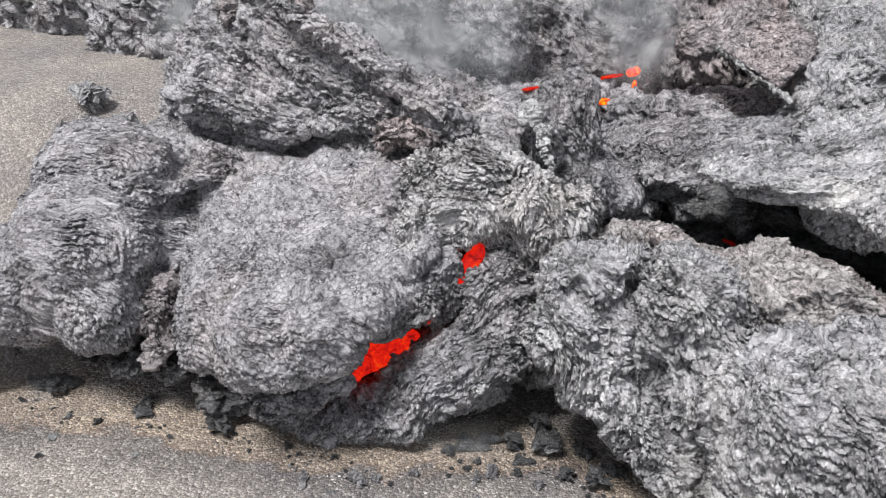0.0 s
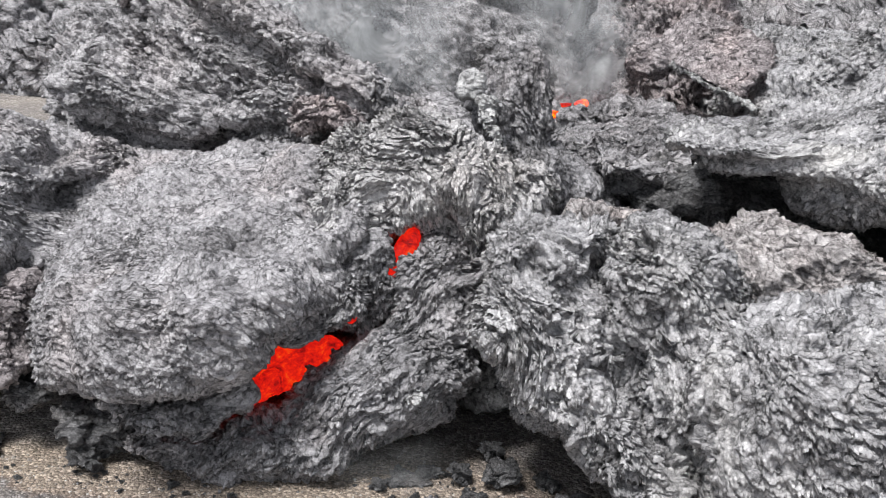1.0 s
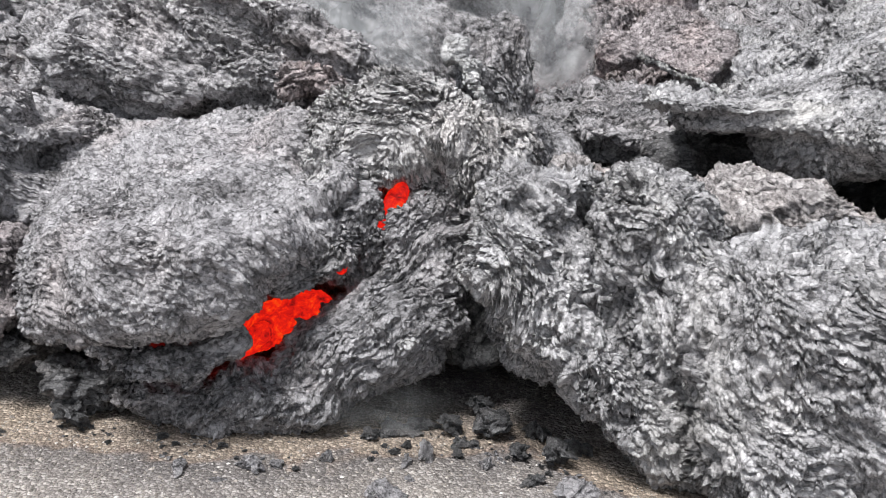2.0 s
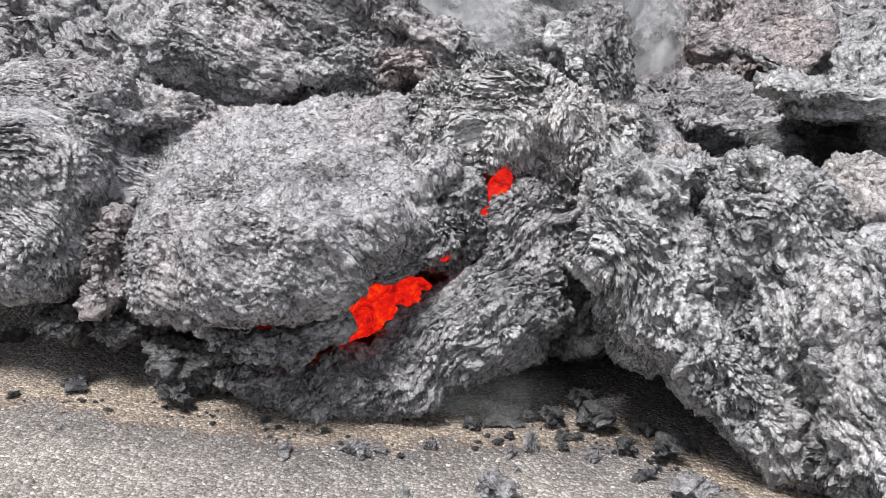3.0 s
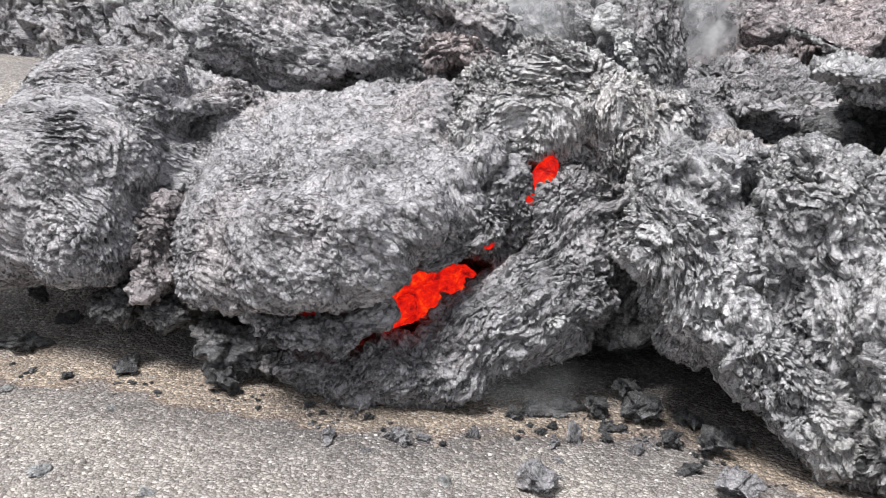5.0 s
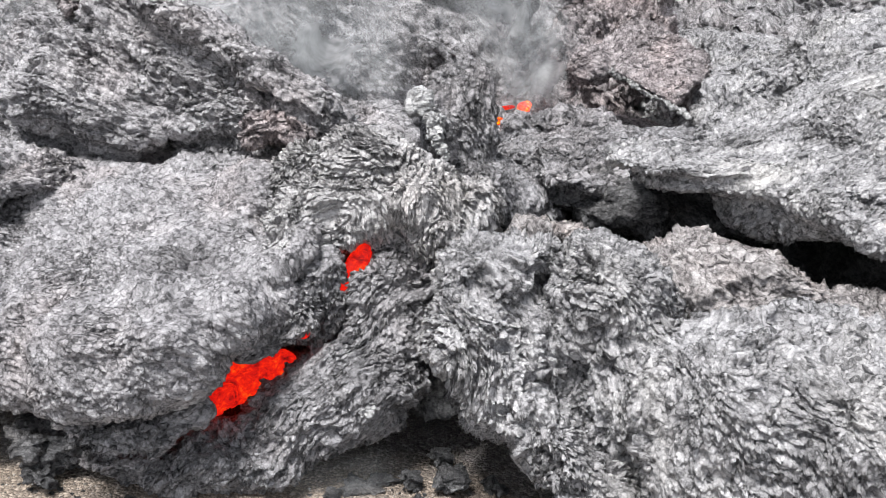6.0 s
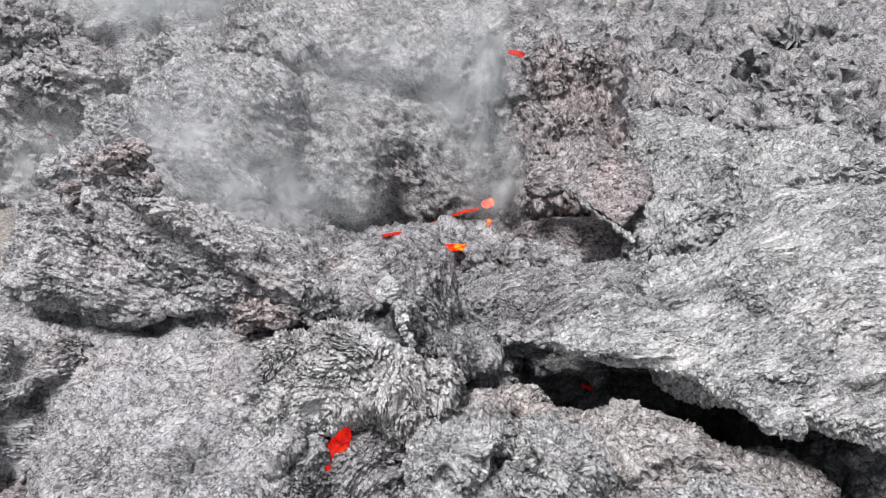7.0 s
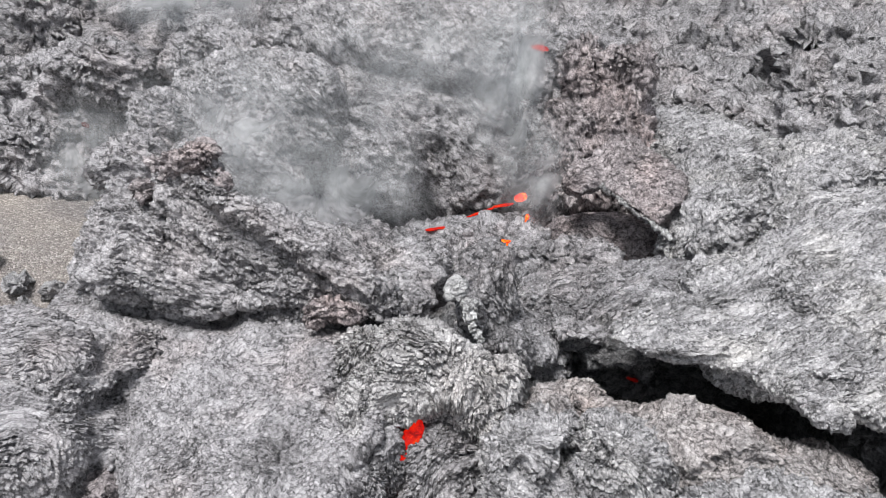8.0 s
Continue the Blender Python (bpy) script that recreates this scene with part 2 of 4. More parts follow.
def rumple(me, lines, seed, lump=0.06, fold=0.03, gap=0.07, rope=0.0, rope_gap=0.09, grain=0.010, wind=0.6, plate=0.0, pits=0.0, hollows=(), calm=(), stretch=0.6):
    """Wrinkles a skin: broad lumps, torn folds drawn out along the direction of `lines`, overlapping ropes, broken plates, pits and grain.
    Leaves the point's place along and across the folds in the attribute flow."""
    p = points(me)
    shift = np.array([seed * 3.7, seed * 1.3, seed * 7.1])
    f = turn(*lines)
    n = normals(me)
    p = p + n * (lump * fbm(p * 1.9 + shift, 4, 0.55))[:, None]
    put_points(me, p)
    n = normals(me)
    for c, r, depth in hollows:
        near = np.clip(1 - np.linalg.norm(p - np.array(c), axis=1) / r, 0, 1)
        p = p - n * (depth * np.minimum(1, 2.2 * near))[:, None]
    put_points(me, p)
    n = normals(me)
    bend = np.stack([fbm(p * 1.5 + shift + k * 9.1, 2) for k in range(3)], 1)
    q = (p + wind * 0.16 * bend) @ f
    ragged = fbm(q * np.array([9.0, 24.0, 24.0]) + shift, 3, 0.6)
    broad = fbm(q * np.array([1.6, 5.0, 5.0]) + shift + 11, 2)
    down = np.array([0.0, -0.45, -0.89])
    fall = down @ f
    across = (q[:, 1] * 0.8 + q[:, 2]) * (1 if 0.8 * fall[1] + fall[2] > 0 else -1)
    twist = (q[:, 1] - 0.7 * q[:, 2]) * (1 if fall[1] - 0.7 * fall[2] > 0 else -1)
    fresh = np.clip(0.62 + 1.25 * fbm(p * 1.7 - shift, 3, 0.6), 0.06, 1.5)
    for c, r in calm:
        fresh = fresh * np.clip(np.linalg.norm(p - np.array(c), axis=1) / r - 0.35, 0.12, 1)
    torn = 1.6 * fold * saw(across / gap + 1.1 * broad + 0.6 * ragged) * fresh
    torn = torn + 0.8 * fold * saw(across / (0.42 * gap) - 1.3 * broad + 0.9 * ragged) * fresh * np.clip(0.7 + 1.5 * fbm(p * 4.6 + shift + 77, 2), 0, 1.4)
    if rope:
        torn = torn + 1.4 * rope * saw(twist / rope_gap + 1.2 * broad + 0.4 * ragged) * np.clip(0.4 + 1.7 * fbm(p * 2.6 + shift + 31, 2), 0, 1.3)
    h = grain * ragged
    if plate:
        s = 2.4 * fbm(q * np.array([2.6, 5.0, 5.0]) + shift + 43, 4, 0.62) + 0.25 * ragged
        h = h + plate * (np.floor(s) + np.clip((s - np.floor(s) - 0.85) / 0.15, 0, 1))
    if pits:
        h = h - pits * np.clip((fbm(q * np.array([2.6, 5.4, 5.4]) + shift + 61, 3) - 0.40) / 0.14, 0, 1)
    hang = down - n * (n @ down)[:, None]
    put_points(me, p + n * (h + torn)[:, None] + hang * (0.9 * torn)[:, None])
    a = me.attributes.new("torn", "FLOAT", "POINT")
    a.data.foreach_set("value", (0.3 + 0.7 * np.minimum(fresh, 1.2)).astype(np.float32))
    a = me.attributes.new("fall", "FLOAT_VECTOR", "POINT")
    a.data.foreach_set("vector", np.tile(fall, len(p)).astype(np.float32))
    a = me.attributes.new("flow", "FLOAT_VECTOR", "POINT")
    a.data.foreach_set("vector", (q * np.array([stretch, 1.6, 1.6])).astype(np.float32).ravel())
    me.polygons.foreach_set("use_smooth", np.ones(len(me.polygons), bool))


BODIES, TORN, KEYED = [], [], {}


def lava(name, label, blobs, material, category="lava", group="", **shape):
    """Notes one body of chilled lava; build_lava makes them all once every body is known."""
    BODIES.append((name, label, blobs, material, category, group, shape))


def about(p, low, high, c, reach):
    """Which points lie within reach of c in x, y and z; low and high are the corners of all of them."""
    c = np.array(c)
    if (c + reach < low).any() or (c - reach > high).any():
        return np.empty(0, np.int64)
    near = np.nonzero(np.abs(p[:, 0] - c[0]) < reach)[0]
    near = near[np.abs(p[near, 1] - c[1]) < reach]
    return near[np.abs(p[near, 2] - c[2]) < reach]


def inside(p, low, high, blobs, depth):
    """Which points lie inside the blobs, drawn in to `depth` of their size."""
    found = np.zeros(len(p), bool)
    for c, r, e, square in blobs:
        near = about(p, low, high, c, 1.2 * max(r))
        if len(near):
            k = np.abs((p[near] - np.array(c)) @ turn(*e) / np.array(r)) / depth
            found[near] |= (np.clip(k, 0, 4) ** (2 / square)).sum(1) < 1
    return found


def apart(p, low, high, blobs):
    """About how far the points lie outside the blobs, in metres, up to 0.2."""
    far = np.full(len(p), 0.2)
    for c, r, e, square in blobs:
        near = about(p, low, high, c, 1.2 * max(r) + 0.1)
        if len(near):
            k = np.abs((p[near] - np.array(c)) @ turn(*e) / np.array(r))
            far[near] = np.minimum(far[near], ((np.clip(k, 0, 4) ** (2 / square)).sum(1) ** (square / 2) - 1) * min(r))
    return far


def build_lava():
    for name, label, blobs, material, category, group, shape in BODIES:
        shape = dict(shape)
        torn = shape.pop("torn", None)
        key, whole = shape.pop("key", None), shape.pop("part_of", None)
        if whole or category != "lava":
            shape["cleft"] = 0.0
        lines = shape.get("lines", (0, 0, 0))
        me = from_blobs(blobs, shape.pop("voxel", 0.014), shape.pop("smooth", 3))
        centre = np.empty(len(me.polygons) * 3, np.float32)
        me.polygons.foreach_get("center", centre)
        centre = centre.reshape(-1, 3).astype(float)
        low, high = centre.min(0), centre.max(0)
        buried = centre[:, 2] < ground_height(centre[:, 0], centre[:, 1]) - 0.06
        for other in BODIES:
            if other[2] is not blobs:
                buried |= inside(centre, low, high, other[2], 0.70)
        bm = bmesh.new()
        bm.from_mesh(me)
        bm.faces.ensure_lookup_table()
        bmesh.ops.delete(bm, geom=[bm.faces[k] for k in np.nonzero(buried)[0]], context="FACES")
        bm.to_mesh(me)
        bm.free()
        cleft = shape.pop("cleft", 0.05)
        if cleft:
            p = points(me)
            close = np.full(len(p), 0.2)
            for other in BODIES:
                if other[2] is not blobs and not other[6].get("part_of") and other[4] == "lava":
                    close = np.minimum(close, apart(p, low, high, other[2]))
            put_points(me, p - normals(me) * (cleft * np.exp(-(close / 0.055) ** 2))[:, None])
        rumple(me, shape.pop("lines", (0, 0, 0)), shape.pop("seed", 1), **shape)
        me.name = name
        me.materials.clear()
        me.materials.append(material)
        ob = new(name, me)
        if whole:
            ob.parent = KEYED[whole]
            tagged(ob, label)
        else:
            tagged(ob, label, category, group)
        if key:
            KEYED[key] = ob
        if torn:
            TORN.append((ob, lines, *torn))


# ---- the ground ----
def ground():
    xs = np.unique(np.concatenate([np.arange(-6, 8, 0.05), np.array([-3000, -800, -200, -80, -40, -20, -12, -8, 9, 12, 20, 40, 80, 200, 800, 3000])]))
    ys = np.unique(np.concatenate([np.arange(1, 12, 0.05), np.array([-3000, -800, -200, -50, -20, -10, -4, -1, 14, 18, 25, 40, 80, 200, 800, 3000])]))
    gx, gy = np.meshgrid(xs, ys)
    p = np.stack([gx.ravel(), gy.ravel(), ground_height(gx, gy).ravel()], 1)
    near = (np.abs(p[:, 0]) < 8) & (p[:, 1] > 0) & (p[:, 1] < 12)
    p[near, 2] += 0.012 * fbm(p[near] * np.array([2.2, 2.2, 0]) + 3, 4)
    nx, ny = len(xs), len(ys)
    k = np.arange(nx * ny).reshape(ny, nx)
    faces = np.stack([k[:-1, :-1], k[:-1, 1:], k[1:, 1:], k[1:, :-1]], -1).reshape(-1, 4)
    me = bpy.data.meshes.new("ground")
    me.from_pydata(p.tolist(), [], faces.tolist())
    me.polygons.foreach_set("use_smooth", np.ones(len(me.polygons), bool))
    front = np.interp(p[:, 0], (-6.0, -2.9, -1.9, -1.3, -0.6, 0.3, 1.0, 1.6, 2.4, 6.0), (5.0, 4.75, 4.62, 4.5, 4.35, 4.42, 4.5, 3.75, 3.3, 2.9))
    away = front - p[:, 1] + 0.16 * fbm(p * np.array([3.4, 3.4, 0]) + 5, 4, 0.6)
    a = me.attributes.new("burnt", "FLOAT", "POINT")
    a.data.foreach_set("value", np.clip((away + 0.45) / 1.2, 0, 1).astype(np.float32))
    me.materials.append(SAND)
    return tagged(new("ground", me), "brown-grey volcanic sand and fine gravel, level in front of the flow", "ground", kind="structure")


ground()

# ---- the front of the flow ----
lava("lava_lobe", "bulging grey lava lobe with flaky crust above a glowing crack", [
    ((-0.70, 5.34, 1.10), (0.62, 0.92, 0.29), (14, -9, 20), 0.62),
    ((-0.85, 5.85, 0.62), (1.05, 0.75, 0.62), (0, 0, 0), 0.75),
    ((-0.84, 4.52, 0.86), (0.50, 0.46, 0.32), (-8, -14, 6), 0.68),
    ((-0.44, 4.55, 1.00), (0.29, 0.35, 0.19), (-10, -28, 12), 0.68),
    ((-0.14, 4.96, 1.24), (0.32, 0.30, 0.14), (-6, -34, 22), 0.7),
    ((-1.05, 4.95, 0.72), (0.45, 0.40, 0.34), (0, 0, 0), 0.8),
    ((-1.36, 4.88, 0.66), (0.36, 0.42, 0.34), (-12, 4, -4), 0.8),
    ((-1.40, 5.45, 0.86), (0.50, 0.70, 0.40), (12, -6, 0), 0.75),
    ((-1.45, 6.05, 1.02), (0.60, 0.50, 0.46), (10, -2, 0), 0.8),
    ((-0.62, 6.02, 1.26), (0.46, 0.42, 0.36), (12, -18, 0), 0.8),
    ((-1.95, 6.35, 0.95), (0.60, 0.65, 0.6), (0, 0, 0), 0.8),
    ((-1.6, 6.75, 1.05), (0.9, 0.6, 0.6), (0, 0, 0), 0.8),
    ((-0.30, 5.55, 1.38), (0.35, 0.35, 0.24), (14, -30, 0), 0.8),
], GREY, key="main", lines=(0, 38, 20), seed=1, torn=(120, 0.025, 0.07), voxel=0.0098, smooth=2, lump=0.035, fold=0.010, gap=0.036, plate=0.014, stretch=0.6, hollows=[((-1.02, 4.22, 0.82), 0.12, 0.03), ((-1.15, 5.62, 1.36), 0.10, 0.04)], calm=[((-0.80, 5.75, 1.50), 0.55), ((-0.45, 5.35, 1.45), 0.35), ((-1.25, 5.70, 1.36), 0.40)])

lava("lava_lobe", "rounded lava lobe with combed parallel folds, resting on the sand", [
    ((-2.36, 5.28, 0.94), (0.56, 0.62, 0.56), (4, -4, 1), 0.82),
    ((-2.18, 4.98, 0.74), (0.36, 0.42, 0.34), (-8, -4, 1), 0.88),
    ((-2.82, 5.20, 0.72), (0.46, 0.50, 0.42), (-5, -8, 1), 0.9),
    ((-2.42, 5.90, 1.18), (0.56, 0.50, 0.50), (6, -2, 0), 0.78),
    ((-2.15, 5.66, 1.22), (0.36, 0.42, 0.46), (0, 8, 0), 0.8),
    ((-1.86, 5.42, 0.98), (0.30, 0.36, 0.26), (8, 6, 0), 0.8),
    ((-2.3, 6.1, 0.7), (0.6, 0.8, 0.65), (0, 0, 0), 0.9),
    ((-3.20, 5.15, 0.45), (0.35, 0.40, 0.34), (0, -10, 0), 0.9),
], GREY, lines=(0, 18, 10), stretch=0.45, seed=2, torn=(120, 0.03, 0.09), voxel=0.0105, smooth=2, lump=0.04, fold=0.014, gap=0.04, rope=0.022, rope_gap=0.06, wind=0.8, hollows=[((-1.95, 4.52, 0.50), 0.16, 0.12), ((-2.15, 4.52, 0.44), 0.16, 0.06)])

lava("lava_plate", "flaky lava plate overhanging a dark gap between two lobes", [
    ((-1.84, 5.88, 1.42), (0.38, 0.32, 0.12), (10, 10, -6), 0.6),
    ((-1.98, 5.60, 1.40), (0.28, 0.27, 0.13), (6, 16, -5), 0.65),
], GREY, lines=(0, 10, 10), seed=4, torn=(40, 0.03, 0.08), voxel=0.011, smooth=2, lump=0.04, fold=0.02, gap=0.05, plate=0.03)

lava("lava_slab", "upended slab of broken grey-brown lava crust with a ragged crest", [
    ((-1.42, 6.46, 1.90), (0.70, 0.26, 0.46), (-34, 12, -15), 0.58),
    ((-0.56, 6.10, 2.27), (0.90, 0.13, 0.10), (-27, 22, -24), 0.66),
    ((-1.25, 6.54, 2.48), (0.30, 0.20, 0.24), (-24, -10, -7), 0.66),
    ((-0.62, 6.22, 1.80), (0.66, 0.26, 0.30), (-24, 14, -20), 0.7),
    ((-0.92, 6.32, 2.10), (0.54, 0.20, 0.30), (-25, 19, -21), 0.75),
    ((0.06, 5.95, 1.80), (0.30, 0.24, 0.16), (-20, 24, -20), 0.75),
    ((-1.75, 6.75, 1.55), (0.45, 0.35, 0.45), (-20, 0, -10), 0.75),
], ASH, lines=(0, 20, 0), wind=0.3, stretch=0.5, seed=3, torn=(110, 0.03, 0.09), voxel=0.012, smooth=2, lump=0.03, fold=0.016, gap=0.06, plate=0.028)

lava("lava_chunk", "small dark broken lump wedged under the slab", [
    ((-0.16, 5.72, 1.78), (0.23, 0.15, 0.07), (-24, 0, -13), 0.6),
    ((-0.30, 5.70, 1.76), (0.1, 0.12, 0.09), (-24, -4, -11), 0.7),
], BROWN, seed=21, torn=(14, 0.03, 0.07), voxel=0.009, lump=0.05, fold=0.02, gap=0.05, plate=0.03, pits=0.03)

lava("lava_lobe", "twisted silver-grey lava dome capping the glowing crack", [
    ((0.40, 5.18, 1.53), (0.38, 0.32, 0.40), (-10, -10, -8), 0.9),
    ((0.68, 5.08, 1.50), (0.25, 0.27, 0.27), (-24, -4, -11), 0.9),
    ((0.58, 4.92, 1.60), (0.16, 0.20, 0.19), (-10, 14, 0), 0.85),
    ((0.12, 5.12, 1.42), (0.30, 0.26, 0.26), (-10, -30, 4), 0.85),
    ((-0.04, 4.98, 1.34), (0.20, 0.22, 0.20), (-20, -30, 4), 0.85),
    ((0.26, 5.02, 1.42), (0.22, 0.20, 0.14), (-20, -42, 10), 0.8),
    ((0.96, 5.18, 1.36), (0.24, 0.3, 0.26), (-24, -4, -11), 0.8),
    ((0.76, 4.92, 1.32), (0.20, 0.22, 0.20), (-24, 12, -11), 0.85),
    ((0.10, 5.42, 1.50), (0.32, 0.26, 0.28), (-5, -20, 0), 0.85),
], PEARL, lines=(20, 62, 35), stretch=0.42, seed=5, torn=(110, 0.03, 0.09), voxel=0.0074, smooth=2, lump=0.045, fold=0.016, gap=0.045, plate=0.012, rope=0.034, rope_gap=0.07, wind=1.2, hollows=[((0.66, 4.74, 1.24), 0.10, 0.07)])

lava("lava_spire", "leaning dark grey spire of lava with a pale torn tip", [
    ((1.01, 5.80, 1.86), (0.25, 0.20, 0.42), (-12, -9, 3), 0.7),
    ((1.10, 5.78, 1.41), (0.34, 0.4, 0.28), (-15, -4, 1), 0.9),
    ((1.30, 5.82, 1.40), (0.44, 0.36, 0.28), (0, 10, 0), 0.85),
    ((0.76, 5.68, 1.98), (0.09, 0.08, 0.14), (-16, 16, -5), 0.8),
    ((0.83, 5.56, 1.80), (0.10, 0.12, 0.16), (-16, -18, 5), 0.8),
], DUSKY, key="spire", lines=(0, 72, 0), seed=6, torn=(40, 0.03, 0.07), voxel=0.0115, smooth=2, lump=0.035, fold=0.012, gap=0.05, plate=0.014)

lava("lava_lobe", "dark grey lava lobe below the crack with a broken rim", [
    ((0.20, 4.76, 0.42), (0.60, 0.40, 0.30), (-17, -29, 8), 0.82),
    ((-0.35, 4.66, 0.13), (0.59, 0.35, 0.19), (-15, -6, 1), 0.85),
    ((0.50, 4.92, 0.86), (0.29, 0.33, 0.45), (-15, 6, -2), 0.82),
    ((0.52, 5.06, 1.14), (0.18, 0.28, 0.19), (-15, -4, 1), 0.9),
    ((-0.82, 4.64, 0.12), (0.39, 0.25, 0.15), (-15, 1, -1), 0.85),
    ((0.71, 4.88, 1.02), (0.12, 0.25, 0.28), (-15, 6, -2), 0.9),
    ((0.15, 4.70, 0.66), (0.22, 0.17, 0.13), (-14, -42, 8), 0.7),
], DUSKY, key="lower", lines=(0, -42, 0), stretch=0.5, seed=7, torn=(110, 0.03, 0.08), voxel=0.0078, smooth=2, lump=0.03, fold=0.016, gap=0.055, plate=0.022, wind=0.9)

lava("lava_tongue", "thick silver-grey tongue of shredded lava sloping to the sand", [
    ((1.00, 4.60, 1.20), (0.30, 0.32, 0.27), (-10, 10, 0), 0.8),
    ((0.86, 4.35, 1.02), (0.22, 0.30, 0.24), (-15, 20, -1), 0.8),
    ((1.14, 4.34, 0.74), (0.50, 0.36, 0.22), (-12, 42, -14), 0.75),
    ((1.52, 4.12, 0.34), (0.52, 0.36, 0.20), (-12, 38, -12), 0.75),
    ((1.85, 3.98, 0.16), (0.40, 0.34, 0.20), (-8, 20, -10), 0.8),
    ((1.28, 4.55, 0.78), (0.40, 0.40, 0.46), (0, 10, 0), 0.85),
    ((1.20, 4.72, 1.34), (0.26, 0.26, 0.14), (-10, 0, 3), 0.8),
], SILVER, key="tongue", lines=(0, 44, -10), stretch=0.5, seed=8, torn=(170, 0.03, 0.09), voxel=0.008, smooth=2, lump=0.04, fold=0.022, gap=0.06, plate=0.022, pits=0.05, rope=0.014, rope_gap=0.05, wind=1.2, hollows=[((1.00, 3.92, 0.72), 0.12, 0.10), ((1.22, 3.84, 0.52), 0.12, 0.10), ((1.40, 3.78, 0.36), 0.10, 0.08), ((1.35, 4.10, 0.86), 0.20, 0.03)], calm=[((1.24, 4.24, 1.14), 0.22), ((1.32, 4.10, 0.90), 0.22), ((1.50, 4.00, 0.66), 0.20), ((1.66, 3.86, 0.40), 0.18)])

lava("lava_lobe", "rumpled silver-grey lava lobe leaning on the shredded tongue", [
    ((1.69, 4.48, 1.14), (0.40, 0.40, 0.38), (0, 10, -6), 0.82),
    ((1.80, 4.28, 0.62), (0.36, 0.42, 0.55), (0, 0, 0), 0.82),
    ((2.16, 3.80, 0.84), (0.50, 0.50, 0.52), (0, 8, -8), 0.8),
    ((2.10, 3.66, 0.36), (0.40, 0.40, 0.40), (0, 10, 0), 0.85),
    ((2.72, 3.72, 0.72), (0.62, 0.62, 0.66), (0, 4, 0), 0.85),
    ((2.55, 3.95, 1.10), (0.50, 0.40, 0.30), (0, 4, -10), 0.85),
    ((3.20, 3.90, 0.60), (0.60, 0.60, 0.62), (0, 4, 0), 0.85),
], SILVER, lines=(0, 48, -10), stretch=0.5, seed=38, torn=(150, 0.03, 0.09), voxel=0.0095, smooth=2, lump=0.05, fold=0.020, gap=0.065, plate=0.022, pits=0.04, rope=0.012, rope_gap=0.055, wind=1.2, hollows=[((2.34, 3.78, 1.36), 0.17, 0.11), ((2.20, 3.86, 1.40), 0.12, 0.05)], calm=[((1.46, 4.10, 1.10), 0.20), ((1.62, 3.88, 0.74), 0.26), ((1.80, 3.60, 0.50), 0.22), ((2.40, 3.60, 1.30), 0.25)])

lava("lava_lobe", "rounded brownish-grey lava lobe in front of the cave", [
    ((2.36, 4.56, 1.12), (0.66, 0.40, 0.38), (-10, 6, -14), 0.82),
    ((1.36, 4.96, 1.25), (0.26, 0.30, 0.26), (-24, -4, -11), 0.88),
    ((1.76, 4.84, 1.16), (0.34, 0.32, 0.28), (-14, -4, -11), 0.88),
    ((2.98, 4.30, 0.98), (0.71, 0.40, 0.36), (-14, 12, -18), 0.88),
    ((0.96, 4.85, 1.05), (0.31, 0.30, 0.22), (-24, -4, -11), 0.9),
    ((1.66, 5.22, 1.22), (0.22, 0.25, 0.18), (-24, -4, -11), 0.8),
    ((2.9, 4.35, 0.65), (0.9, 0.5, 0.65), (0, 6, 0), 0.85),
], WARM, lines=(0, 35, 0), stretch=0.6, seed=9, torn=(100, 0.03, 0.08), voxel=0.012, smooth=2, lump=0.05, fold=0.014, gap=0.06, plate=0.016, pits=0.04, hollows=[((2.20, 4.20, 1.46), 0.12, 0.05)])

lava("lava_shelf", "broad folded shelf of pale lava crust roofing a dark cave", [
    ((2.26, 5.02, 1.84), (0.48, 0.20, 0.06), (2, 2, -12), 0.62),
    ((2.74, 5.18, 1.79), (0.70, 0.50, 0.075), (4, -3, -26), 0.62),
    ((3.35, 5.25, 1.76), (0.75, 0.80, 0.24), (6, -12, -20), 0.7),
    ((3.62, 4.90, 1.78), (0.50, 0.50, 0.24), (4, -10, -20), 0.72),
    ((3.10, 4.58, 1.66), (0.36, 0.34, 0.10), (-8, 14, -42), 0.65),
    ((3.55, 4.52, 1.62), (0.50, 0.36, 0.15), (-6, 0, -35), 0.7),
    ((4.05, 5.45, 2.06), (0.80, 0.85, 0.36), (4, -12, 0), 0.75),
    ((3.30, 5.78, 1.84), (0.60, 0.50, 0.24), (0, -8, 0), 0.75),
    ((3.06, 5.78, 2.00), (0.13, 0.10, 0.07), (0, -20, 20), 0.7),
    ((4.7, 6.0, 2.05), (1, 1.2, 0.50), (0, 0, 0), 0.8),
], SILVER, lines=(0, -10, 10), seed=10, torn=(230, 0.04, 0.11), voxel=0.0135, smooth=2, lump=0.035, fold=0.018, gap=0.07, rope=0.026, rope_gap=0.10, plate=0.014, stretch=0.32, wind=0.5)

